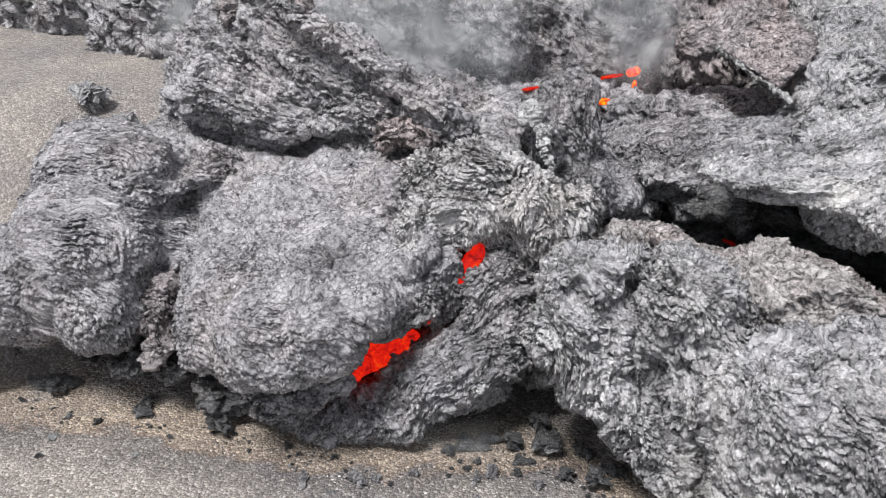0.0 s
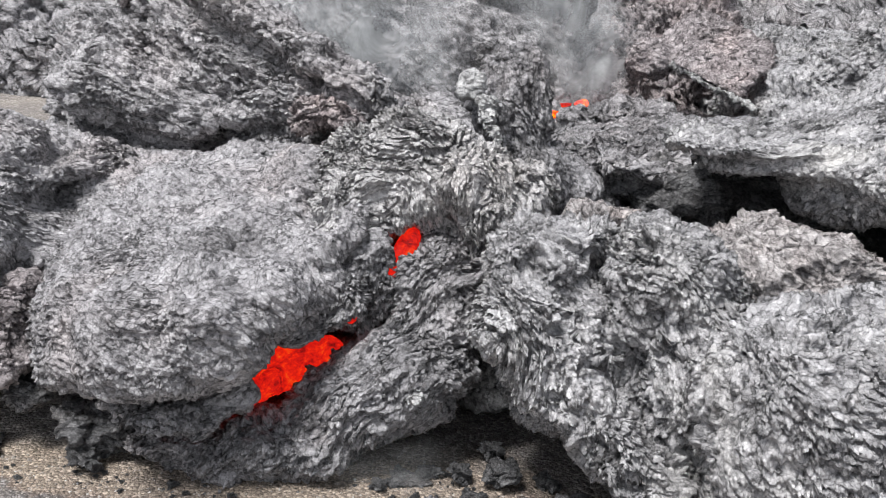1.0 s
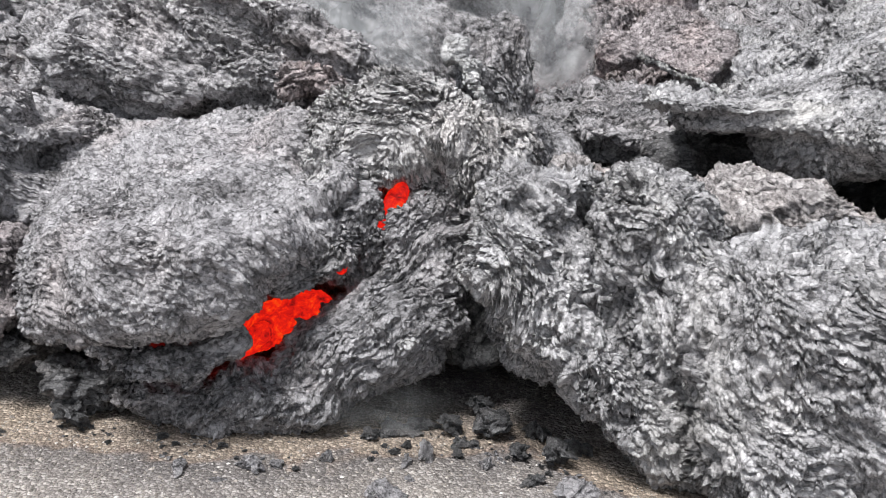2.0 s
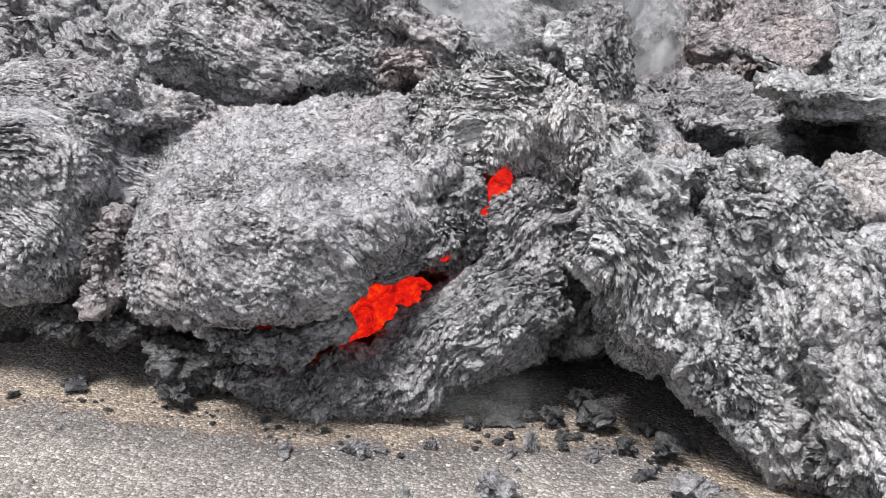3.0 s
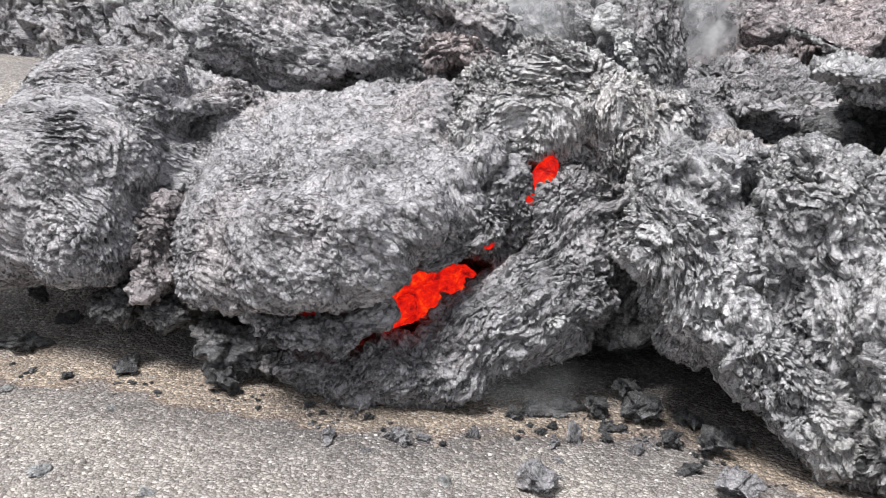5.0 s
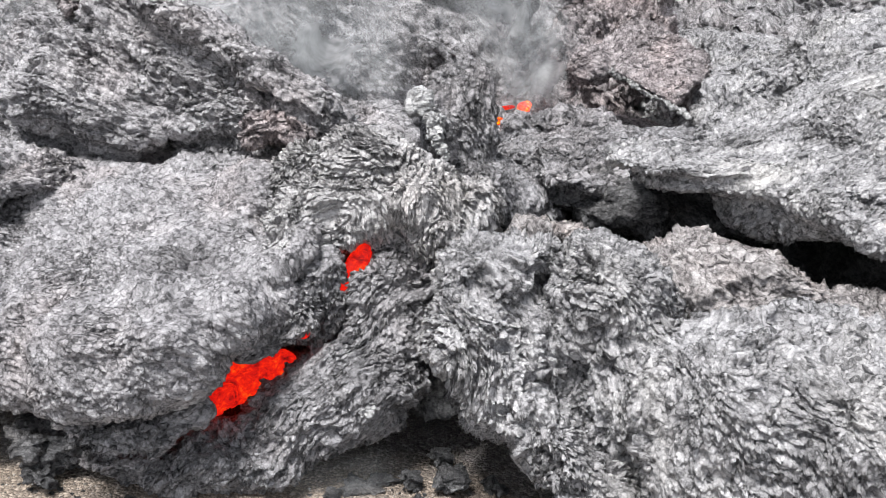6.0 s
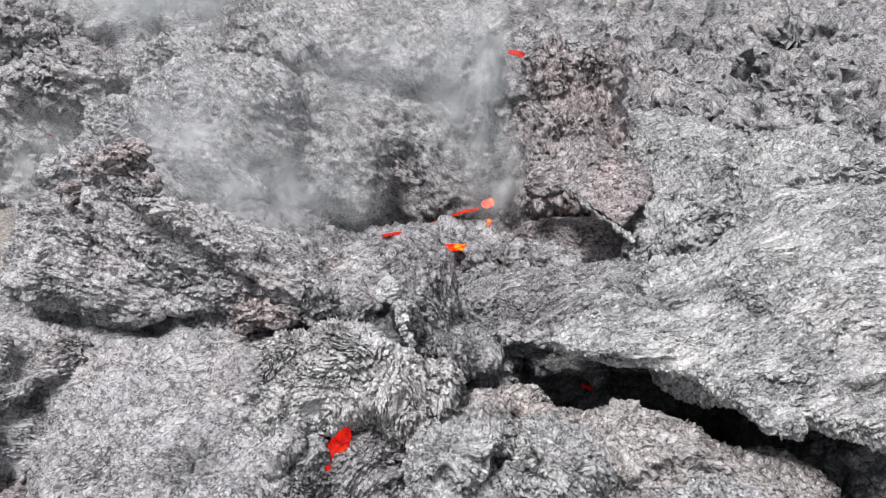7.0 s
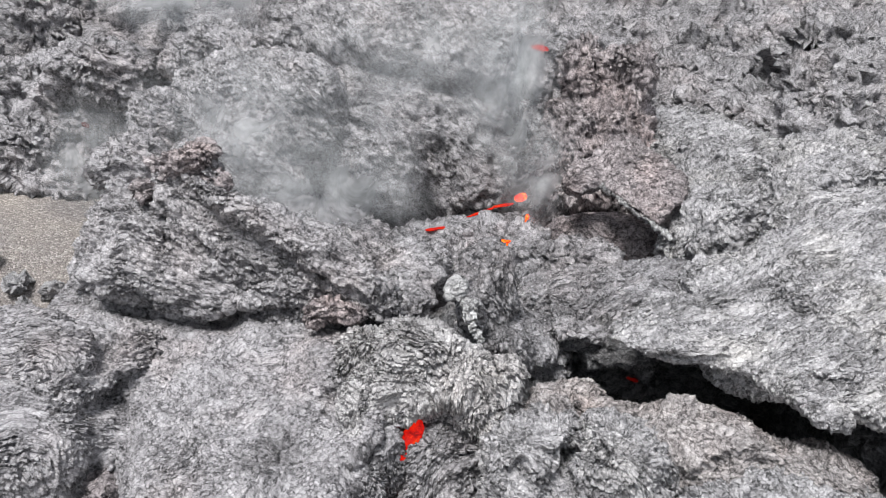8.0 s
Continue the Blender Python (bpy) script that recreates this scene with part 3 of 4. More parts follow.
lava("lava_ridge", "dark grey ropy lava ridge behind the cave", [
    ((2.50, 6.22, 1.56), (0.90, 0.55, 0.26), (0, -4, 0), 0.75),
    ((1.72, 6.48, 1.40), (0.55, 0.50, 0.27), (0, 0, 0), 0.8),
    ((1.48, 5.90, 1.20), (0.35, 0.38, 0.36), (0, 0, 0), 0.85),
    ((1.80, 5.78, 1.55), (0.30, 0.26, 0.10), (0, 4, -10), 0.75),
], DUSKY, lines=(0, -12, 14), seed=39, torn=(70, 0.04, 0.10), voxel=0.013, smooth=2, lump=0.04, fold=0.018, gap=0.06, rope=0.024, rope_gap=0.09, plate=0.016, stretch=0.35, wind=0.8)

# Dark rock, coloured near black so the cave's deep shade is in the colour.
lava("lava_mass", "rough lava filling the cave floor and the gaps below, coloured near black for the shade there", [
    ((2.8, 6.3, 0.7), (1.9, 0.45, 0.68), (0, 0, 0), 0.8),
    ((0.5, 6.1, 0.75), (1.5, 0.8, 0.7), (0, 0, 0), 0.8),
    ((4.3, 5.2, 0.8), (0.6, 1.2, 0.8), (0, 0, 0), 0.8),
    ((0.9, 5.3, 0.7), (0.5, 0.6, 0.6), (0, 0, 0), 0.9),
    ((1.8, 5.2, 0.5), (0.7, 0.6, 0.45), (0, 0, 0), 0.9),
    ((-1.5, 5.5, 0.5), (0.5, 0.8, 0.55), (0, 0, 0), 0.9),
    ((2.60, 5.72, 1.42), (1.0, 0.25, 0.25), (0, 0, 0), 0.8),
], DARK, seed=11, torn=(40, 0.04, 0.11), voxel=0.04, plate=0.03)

lava("lava_mass", "grey lava rubble floor around the steaming vent", [
    ((0.6, 7.6, 0.65), (2, 1, 0.72), (0, 0, 0), 0.75),
    ((2.4, 8.4, 0.5), (1.8, 1.4, 0.75), (0, 0, 0), 0.8),
    ((-0.7, 7.6, 1.1), (1.3, 1, 0.75), (0, 0, 0), 0.8),
    ((0.30, 6.42, 1.36), (0.45, 0.40, 0.32), (0, 0, 0), 0.8),
    ((0.66, 6.99, 1.53), (0.35, 0.3, 0.27), (-24, 9, -17), 0.7),
    ((0.22, 7.05, 1.45), (0.27, 0.25, 0.25), (-24, 5, -15), 0.8),
    ((1.43, 7.86, 1.38), (0.82, 0.4, 0.23), (-24, -4, -11), 0.8),
    ((2.14, 6.94, 1.55), (0.59, 0.4, 0.24), (-24, 0, -13), 0.8),
], ASH, lines=(0, 30, 0), seed=18, torn=(60, 0.04, 0.12), voxel=0.034, lump=0.06, fold=0.02, plate=0.03)

lava("lava_slab", "purple-brown broken slab with a pale torn edge", [
    ((3.00, 7.60, 2.20), (0.56, 0.08, 0.32), (-48, 15, -62), 0.55),
    ((3.16, 8.04, 1.29), (0.87, 0.4, 0.31), (-24, 0, -13), 0.8),
    ((2.51, 7.88, 2.1), (0.21, 0.15, 0.18), (-24, -13, -7), 0.6),
], BROWN, key="purple", lines=(0, 25, 0), seed=12, torn=(40, 0.04, 0.12), voxel=0.016, lump=0.03, fold=0.014, plate=0.016)

lava("torn_rim", "pale torn rim", [
    ((2.86, 7.34, 1.97), (0.54, 0.04, 0.03), (-30, 15, -62), 0.6),
    ((2.52, 7.86, 2.09), (0.16, 0.04, 0.03), (-24, 8, -35), 0.6),
], PALE, part_of="purple", lines=(0, 30, 0), seed=26, voxel=0.012, lump=0.03, fold=0.015, plate=0.015)

lava("lava_ridge", "jagged brown-grey lava ridge beside the steaming gap", [
    ((3.02, 9.40, 2.62), (0.27, 0.36, 0.66), (-20, -9, -9), 0.7),
    ((3.47, 9.28, 2.84), (0.33, 0.4, 0.4), (-24, -4, -11), 0.8),
    ((3.2, 9.2, 1.6), (0.8, 0.8, 1.1), (0, 0, 0), 0.8),
], BROWN, lines=(0, 70, 0), seed=22, torn=(40, 0.05, 0.14), voxel=0.025, lump=0.08, fold=0.04, plate=0.04)

lava("lava_lobe", "pale folded lava lobe draped over the slabs", [
    ((4.40, 8.6, 1.82), (1.10, 1.9, 0.58), (2, 0, 0), 0.7),
    ((3.72, 7.15, 1.72), (0.50, 0.55, 0.62), (0, 0, 0), 0.75),
    ((4.85, 7.05, 2.16), (0.85, 0.7, 0.62), (0, -6, 0), 0.75),
], SILVER, lines=(0, 20, 25), stretch=0.5, seed=13, torn=(130, 0.05, 0.16), voxel=0.022, lump=0.06, fold=0.03, plate=0.022)

lava("lava_mass", "high grey lava with dark hollows at the back of the flow", [
    ((6.6, 10.6, 1.7), (2.6, 1.6, 1.2), (8, 0, 0), 0.8),
    ((8.3, 11, 2.1), (2.6, 2.6, 1.7), (0, 0, 0), 0.8),
    ((7.2, 7.5, 1.5), (1.8, 2, 1.5), (0, 0, 0), 0.85),
    ((4.6, 13.0, 1.7), (2, 1, 1.2), (0, 0, 0), 0.8),
    ((6.5, 9.3, 2.1), (1.1, 1.3, 1.15), (0, 0, 0), 0.8),
], ASH, lines=(0, 20, 0), seed=14, torn=(50, 0.08, 0.2), voxel=0.055, lump=0.16, fold=0.05, plate=0.05, pits=0.10, hollows=[((6.3, 10.1, 2.75), 0.7, 0.6), ((5.9, 9.9, 2.7), 0.5, 0.4)])

lava("lava_wall", "pale grey rugged lava face veiled in steam", [
    ((-0.71, 9.55, 2.20), (1.00, 0.72, 0.74), (-24, -4, -11), 0.75),
    ((0.99, 11.1, 2.76), (1.78, 0.9, 0.63), (-24, 3, -14), 0.7),
    ((0.30, 9.50, 1.72), (0.85, 0.6, 0.60), (-24, 5, -15), 0.75),
    ((1.86, 10.66, 2.21), (0.69, 0.6, 0.80), (-24, 9, -17), 0.75),
    ((1.50, 10.25, 1.30), (1.1, 0.6, 0.70), (-24, -4, -11), 0.8),
    ((-0.98, 8.78, 1.69), (0.75, 0.5, 0.45), (-24, 14, -19), 0.8),
    ((0.5, 11, 1.2), (2.4, 1.4, 1.5), (0, 0, 0), 0.8),
    ((-0.6, 9.8, 1), (1, 1, 1.1), (0, 0, 0), 0.9),
], ASH, lines=(0, 35, 0), seed=15, torn=(110, 0.05, 0.16), voxel=0.032, lump=0.06, fold=0.02, plate=0.03)

lava("lava_lobe", "rough grey lava lobe at the far flank of the flow", [
    ((-2.55, 10.76, 2.31), (0.68, 0.6, 0.42), (-24, 0, -13), 0.8),
    ((-1.72, 9.45, 2.07), (0.43, 0.5, 0.43), (-24, -4, -11), 0.8),
    ((-1.96, 8.54, 1.92), (0.31, 0.4, 0.34), (-24, -4, -11), 0.8),
    ((-1.14, 10.36, 2.65), (0.74, 0.6, 0.4), (-24, -4, -11), 0.9),
], GREY, lines=(0, 25, 0), seed=16, torn=(60, 0.05, 0.15), voxel=0.024, lump=0.08, fold=0.035, plate=0.035)

lava("lava_mass", "lumpy dark lava blocks above the banked sand", [
    ((-3.47, 10.3, 1.31), (0.64, 0.5, 0.64), (-24, -4, -11), 0.8),
    ((-3.83, 11.6, 1.79), (0.66, 0.5, 0.55), (-24, -4, -11), 0.8),
    ((-4.13, 13.99, 2.23), (0.95, 0.6, 0.77), (-24, -4, -11), 0.8),
    ((-2.77, 9.98, 1.22), (0.4, 0.4, 0.46), (-24, -4, -11), 0.9),
    ((-4.6, 11.5, 1.2), (1.2, 0.9, 1.2), (0, 0, 0), 0.9),
    ((-2.5, 11.3, 1.3), (1.3, 1, 1.2), (0, 0, 0), 0.9),
    ((-6.5, 12, 1.2), (1.8, 1.2, 1.3), (0, 0, 0), 0.9),
], GREY, lines=(0, 30, 0), seed=19, torn=(60, 0.06, 0.18), voxel=0.036, lump=0.13, fold=0.05, plate=0.05, pits=0.08)

lava("lava_field", "dark rugged lava field behind the front", [
    ((0, 18, 1), (14, 5, 2.5), (0, 0, 0), 0.7),
    ((8, 14.5, 1), (5, 3, 2.8), (0, 0, 0), 0.8),
    ((-8, 15.5, 1), (5, 3, 1.9), (0, 0, 0), 0.8),
], ASH, seed=17, voxel=0.11, lump=0.3, fold=0.05, grain=0.03, plate=0.06)

# The near-black colour paints the shade beneath the overhanging lobe.
lava("lava_toe", "crumbled underside of the lobe above the sand, its shade put into the dark colour", [
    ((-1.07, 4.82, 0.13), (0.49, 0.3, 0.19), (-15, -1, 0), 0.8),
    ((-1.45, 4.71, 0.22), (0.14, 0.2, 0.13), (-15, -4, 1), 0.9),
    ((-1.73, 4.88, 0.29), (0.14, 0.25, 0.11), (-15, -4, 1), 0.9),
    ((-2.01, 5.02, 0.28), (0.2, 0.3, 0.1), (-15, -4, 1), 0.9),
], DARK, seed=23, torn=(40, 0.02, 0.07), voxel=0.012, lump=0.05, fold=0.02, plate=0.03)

lava("lava_mass", "rusty brown broken lava wedged between two lobes", [
    ((-1.80, 5.00, 0.70), (0.16, 0.30, 0.26), (-15, -4, 1), 0.8),
    ((-1.76, 4.84, 0.52), (0.15, 0.25, 0.12), (-15, -4, 1), 0.8),
], BROWN, seed=27, torn=(30, 0.02, 0.07), voxel=0.011, lump=0.05, fold=0.02, plate=0.03, pits=0.05)

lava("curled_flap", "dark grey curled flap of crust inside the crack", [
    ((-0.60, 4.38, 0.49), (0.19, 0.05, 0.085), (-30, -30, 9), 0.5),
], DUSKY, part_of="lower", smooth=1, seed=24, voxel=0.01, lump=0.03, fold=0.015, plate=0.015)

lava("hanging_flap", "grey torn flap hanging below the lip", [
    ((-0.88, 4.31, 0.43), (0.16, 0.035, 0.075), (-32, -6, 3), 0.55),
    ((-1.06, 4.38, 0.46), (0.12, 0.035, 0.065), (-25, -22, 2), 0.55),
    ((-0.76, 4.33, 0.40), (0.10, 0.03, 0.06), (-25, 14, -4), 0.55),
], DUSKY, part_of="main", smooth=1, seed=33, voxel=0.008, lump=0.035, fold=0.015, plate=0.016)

lava("lava_chunk", "ragged rusty brown crest on the upended slab", [
    ((-1.30, 6.54, 2.66), (0.26, 0.15, 0.12), (-25, -15, -6), 0.7),
    ((-1.52, 6.60, 2.44), (0.18, 0.14, 0.1), (-28, -31, 3), 0.7),
    ((-1.06, 6.50, 2.54), (0.16, 0.14, 0.09), (-24, 9, -17), 0.7),
], BROWN, seed=34, torn=(40, 0.03, 0.09), voxel=0.011, lump=0.06, fold=0.02, plate=0.03, pits=0.06)

lava("torn_piece", "pale torn piece of crust", [
    ((0.69, 5.51, 2.05), (0.07, 0.05, 0.09), (-24, 14, -19), 0.6),
], PALE, part_of="spire", smooth=1, seed=35, voxel=0.009, lump=0.03, fold=0.015, plate=0.012)

lava("torn_piece", "pale torn piece of crust", [
    ((0.775, 5.39, 1.92), (0.06, 0.05, 0.09), (-24, -9, -9), 0.6),
], PALE, part_of="spire", smooth=1, seed=36, voxel=0.009, lump=0.03, fold=0.015, plate=0.012)

lava("torn_piece", "pale torn piece of crust", [
    ((0.80, 5.25, 1.82), (0.05, 0.05, 0.10), (-27, -27, 0), 0.6),
], PALE, part_of="spire", smooth=1, seed=37, voxel=0.009, lump=0.03, fold=0.015, plate=0.012)

lava("torn_piece", "pale torn chip of crust", [
    ((0.385, 4.37, 0.575), (0.045, 0.03, 0.05), (-20, 10, -9), 0.55),
], PALE, part_of="lower", smooth=1, seed=49, voxel=0.008, lump=0.02, fold=0.01, plate=0.01)

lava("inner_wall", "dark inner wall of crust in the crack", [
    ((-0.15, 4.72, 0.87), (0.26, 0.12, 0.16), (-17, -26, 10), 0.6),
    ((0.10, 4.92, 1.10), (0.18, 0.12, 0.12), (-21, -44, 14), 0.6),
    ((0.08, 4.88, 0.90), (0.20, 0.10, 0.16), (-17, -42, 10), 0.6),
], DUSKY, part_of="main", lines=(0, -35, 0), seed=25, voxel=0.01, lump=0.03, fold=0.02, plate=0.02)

# ---- incandescent lava inside the cracks ----
lava("molten_lava", "glowing red-orange molten lava pooled in the open crack", [
    ((-0.34, 4.80, 0.50), (0.36, 0.08, 0.12), (-16, -23, 8), 0.8),
    ((-0.46, 4.66, 0.44), (0.14, 0.08, 0.06), (-16, -36, 6), 0.8),
    ((-0.62, 4.68, 0.60), (0.16, 0.05, 0.035), (-10, -10, 8), 0.8),
], MOLTEN, seed=20, voxel=0.009, smooth=1, lump=0.012, fold=0.006, grain=0.006, category="molten lava")

lava("molten_lava", "small glowing spot of molten lava in the crack", [
    ((0.04, 4.72, 0.88), (0.03, 0.06, 0.06), (-15, 20, -2), 0.7),
], MOLTEN, seed=30, voxel=0.009, smooth=1, lump=0.006, fold=0.003, grain=0.003, category="molten lava")

lava("molten_lava", "glowing molten lava under the twisted dome", [
    ((0.28, 4.91, 1.12), (0.21, 0.06, 0.06), (-20, -60, 22), 0.8),
], MOLTEN, seed=31, voxel=0.009, smooth=1, lump=0.012, fold=0.006, grain=0.006, category="molten lava")

lava("molten_lava", "dull red lava glowing under the lip of the lobe", [
    ((-0.84, 4.72, 0.45), (0.28, 0.12, 0.05), (-15, -4, 1), 0.8),
], EMBER, seed=32, voxel=0.009, smooth=1, lump=0.025, fold=0.0125, grain=0.0125, category="molten lava")

lava("molten_lava", "thin red seam of molten lava at the vent", [
    ((0.97, 7.68, 1.62), (0.11, 0.05, 0.01), (-24, -12, -8), 0.8),
], MOLTEN, seed=40, voxel=0.009, smooth=1, lump=0.008, fold=0.004, grain=0.004, category="molten lava")

lava("molten_lava", "thin red seam of molten lava at the vent", [
    ((1.64, 8.52, 1.46), (0.19, 0.05, 0.01), (-26, -22, -2), 0.8),
], MOLTEN, seed=41, voxel=0.009, smooth=1, lump=0.008, fold=0.004, grain=0.004, category="molten lava")

lava("molten_lava", "thin red seam of molten lava at the vent", [
    ((1.88, 8.46, 1.57), (0.12, 0.05, 0.013), (-24, -13, -7), 0.8),
], MOLTEN, seed=42, voxel=0.009, smooth=1, lump=0.008, fold=0.004, grain=0.004, category="molten lava")

lava("molten_lava", "thin red seam of molten lava in the steaming gap", [
    ((3.01, 11.26, 2.81), (0.12, 0.08, 0.03), (-24, 7, -16), 0.8),
], MOLTEN, seed=43, voxel=0.009, smooth=1, lump=0.008, fold=0.004, grain=0.004, category="molten lava")

lava("molten_lava", "dull red ember deep inside the cave", [
    ((2.39, 5.83, 0.98), (0.06, 0.04, 0.02), (-24, 14, -19), 0.8),
], EMBER, seed=44, voxel=0.009, smooth=1, lump=0.008, fold=0.004, grain=0.004, category="molten lava")

lava("molten_lava", "dull red ember in a dark hollow", [
    ((-2.74, 10.22, 1.89), (0.05, 0.05, 0.03), (-26, 23, -24), 0.8),
], EMBER, seed=45, voxel=0.009, smooth=1, lump=0.008, fold=0.004, grain=0.004, category="molten lava")

lava("molten_lava", "bright orange burning lava at the vent", [
    ((2.16, 8.73, 1.56), (0.075, 0.05, 0.045), (-26, -22, -2), 0.8),
], BLAZE, seed=46, voxel=0.009, smooth=1, lump=0.008, fold=0.004, grain=0.004, category="molten lava")

lava("molten_lava", "bright orange burning lava at the vent", [
    ((1.98, 7.9, 1.61), (0.02, 0.05, 0.07), (-24, 5, -15), 0.8),
], BLAZE, seed=47, voxel=0.009, smooth=1, lump=0.008, fold=0.004, grain=0.004, category="molten lava")

lava("molten_lava", "bright orange burning lava at the vent", [
    ((1.5, 7.25, 1.65), (0.14, 0.06, 0.03), (-24, -4, -11), 0.8),
], BLAZE, seed=48, voxel=0.009, smooth=1, lump=0.008, fold=0.004, grain=0.004, category="molten lava")

build_lava()


# ---- loose pieces on the sand ----
def chunk_mesh(name, seed, flat, rough, material):
    """An angular broken lump about one unit wide, standing on its lowest point."""
    bm = bmesh.new()
    bmesh.ops.create_icosphere(bm, subdivisions=4, radius=0.5)
    p = np.array([v.co[:] for v in bm.verts])
    local = np.random.default_rng(seed)
    for _ in range(15):
        d = local.normal(size=3)
        d /= np.linalg.norm(d)
        over = np.clip(p @ d - local.uniform(0.14, 0.34), 0, None)
        p -= over[:, None] * d
    n = p / np.linalg.norm(p, axis=1)[:, None]
    p += n * (rough * fbm(p * 3.2 + seed, 4, 0.6))[:, None]
    s = 3 * fbm(p * np.array([2.0, 2.0, 6.0]) + seed + 9, 2)
    p += n * (0.09 * (s - np.floor(s)))[:, None]
    p *= np.array([1, 0.8, flat])
    p[:, 2] -= p[:, 2].min()
    for v, c in zip(bm.verts, p):
        v.co = c
    me = bpy.data.meshes.new(name)
    bm.to_mesh(me)
    bm.free()
    a = me.attributes.new("flow", "FLOAT_VECTOR", "POINT")
    a.data.foreach_set("vector", (p * 0.5 + seed).astype(np.float32).ravel())
    a = me.attributes.new("torn", "FLOAT", "POINT")
    a.data.foreach_set("value", np.ones(len(p), np.float32))
    me.materials.append(material)
    return me


def scatter_chunks(name, label, category, group, places, flat, rough, material, seed):
    kinds = [chunk_mesh(name, seed + k, flat, rough, material) for k in range(4)]
    local = np.random.default_rng(seed)
    for k, (x, y, w, h) in enumerate(places):
        ob = tagged(new(name, kinds[k % 4]), label, category, group)
        z = float(ground_height(np.array([x]), np.array([y]))[0]) - 0.012
        ob.matrix_basis = Matrix.LocRotScale((x, y, z), Euler((0, 0, local.uniform(0, 6.28))), (1.25 * w, 1.25 * w, 1.15 * max(h, 0.25 * w) / max(flat, 0.3)))


scatter_chunks("pale_flake", "pale silvery flake of lava crust lying on the sand", "lava flake", "pale flakes on the sand", [
    (-0.16, 3.72, 0.09, 0.07), (-1.43, 3.50, 0.14, 0.06), (-1.91, 3.61, 0.10, 0.06), (-2.45, 4.40, 0.10, 0.03), (-1.85, 4.25, 0.10, 0.03), (-2.20, 4.66, 0.07, 0.03),
], 0.22, 0.10, PALE, 51)
scatter_chunks("lava_fragment", "broken grey lava fragment lying on the sand", "lava fragment", "grey fragments on the sand", [
    (-0.37, 4.08, 0.15, 0.09), (-0.73, 4.07, 0.12, 0.07), (0.26, 3.70, 0.22, 0.15), (0.80, 4.07, 0.08, 0.09), (-0.01, 4.15, 0.07, 0.08), (-0.53, 3.96, 0.08, 0.03), (-0.26, 4.10, 0.11, 0.04), (0.39, 3.95, 0.08, 0.04), (0.50, 4.16, 0.11, 0.13), (0.39, 4.11, 0.08, 0.06),
], 0.5, 0.14, GREY, 61)
scatter_chunks("clinker", "dark crumbled clinker at the foot of the flow", "clinker", "dark clinker along the flow", [
    (-1.36, 4.49, 0.21, 0.12), (-2.62, 4.92, 0.33, 0.16), (-1.96, 4.70, 0.24, 0.13), (-2.52, 5.25, 0.18, 0.09), (-2.82, 5.53, 0.15, 0.08), (0.33, 4.46, 0.21, 0.11), (0.49, 4.52, 0.18, 0.12), (0.67, 4.49, 0.17, 0.10), (0.90, 4.42, 0.26, 0.14), (0.69, 4.32, 0.12, 0.07), (1.13, 4.39, 0.18, 0.15), (0.97, 4.17, 0.13, 0.09), (1.17, 4.09, 0.20, 0.11), (1.03, 3.92, 0.13, 0.09), (1.33, 4.20, 0.17, 0.14), (0.87, 4.68, 0.19, 0.13), (0.22, 4.36, 0.12, 0.07), (-3.49, 6.37, 0.17, 0.09), (-3.60, 6.26, 0.17, 0.10),
], 0.42, 0.26, DARK, 71)
scatter_chunks("lava_boulder", "pale upright broken lava lump beside the tongue", "lava fragment", "", [
    (1.18, 3.70, 0.23, 0.24),
], 0.9, 0.16, GREY, 81)

scatter_chunks("lava_fragment", "pale rubble of broken lava on the banked sand", "lava fragment", "pale rubble on the bank", [
    (-3.05, 7.35, 0.20, 0.13), (-2.85, 7.45, 0.24, 0.16), (-2.70, 7.30, 0.16, 0.12), (-3.25, 7.55, 0.28, 0.18), (-2.95, 7.65, 0.30, 0.22), (-3.5, 7.6, 0.22, 0.14), (-2.6, 7.6, 0.3, 0.25), (-3.4, 8.0, 0.4, 0.3),
], 0.6, 0.18, SILVER, 101)

FOOT = ((-3.2, 4.85), (-2.2, 4.6), (-1.3, 4.45), (-0.6, 4.3), (0.0, 4.33), (0.6, 4.4), (1.0, 4.2), (1.4, 3.8))


def foot_y(x):
    return np.interp(x, [a for a, _ in FOOT], [c for _, c in FOOT])


def small_clinker():
    """Countable crumbs of clinker along the foot of the flow."""
    local = np.random.default_rng(5)
    kinds = [chunk_mesh("crumb", 90 + k, 0.6, 0.2, DARK) for k in range(5)]
    kinds += [chunk_mesh("crumb", 96 + k, 0.45, 0.15, GREY) for k in range(3)]
    for k in range(170):
        x = local.uniform(-2.9, 1.5)
        if k % 3 == 0:
            x = local.uniform(0.2, 1.45)
        y = float(foot_y(x)) - abs(local.normal(0, 0.16)) + 0.06
        w = float(np.clip(local.lognormal(-3.45, 0.5), 0.012, 0.09))
        ob = tagged(new("clinker_crumb", kinds[k % 8]), "small dark crumb of clinker on scorched sand", "clinker", "crumbs of clinker")
        z = float(ground_height(np.array([x]), np.array([y]))[0]) - 0.1 * w
        ob.matrix_basis = Matrix.LocRotScale((x, y, z), Euler((0, 0, local.uniform(0, 6.28))), (w, w, w))


small_clinker()


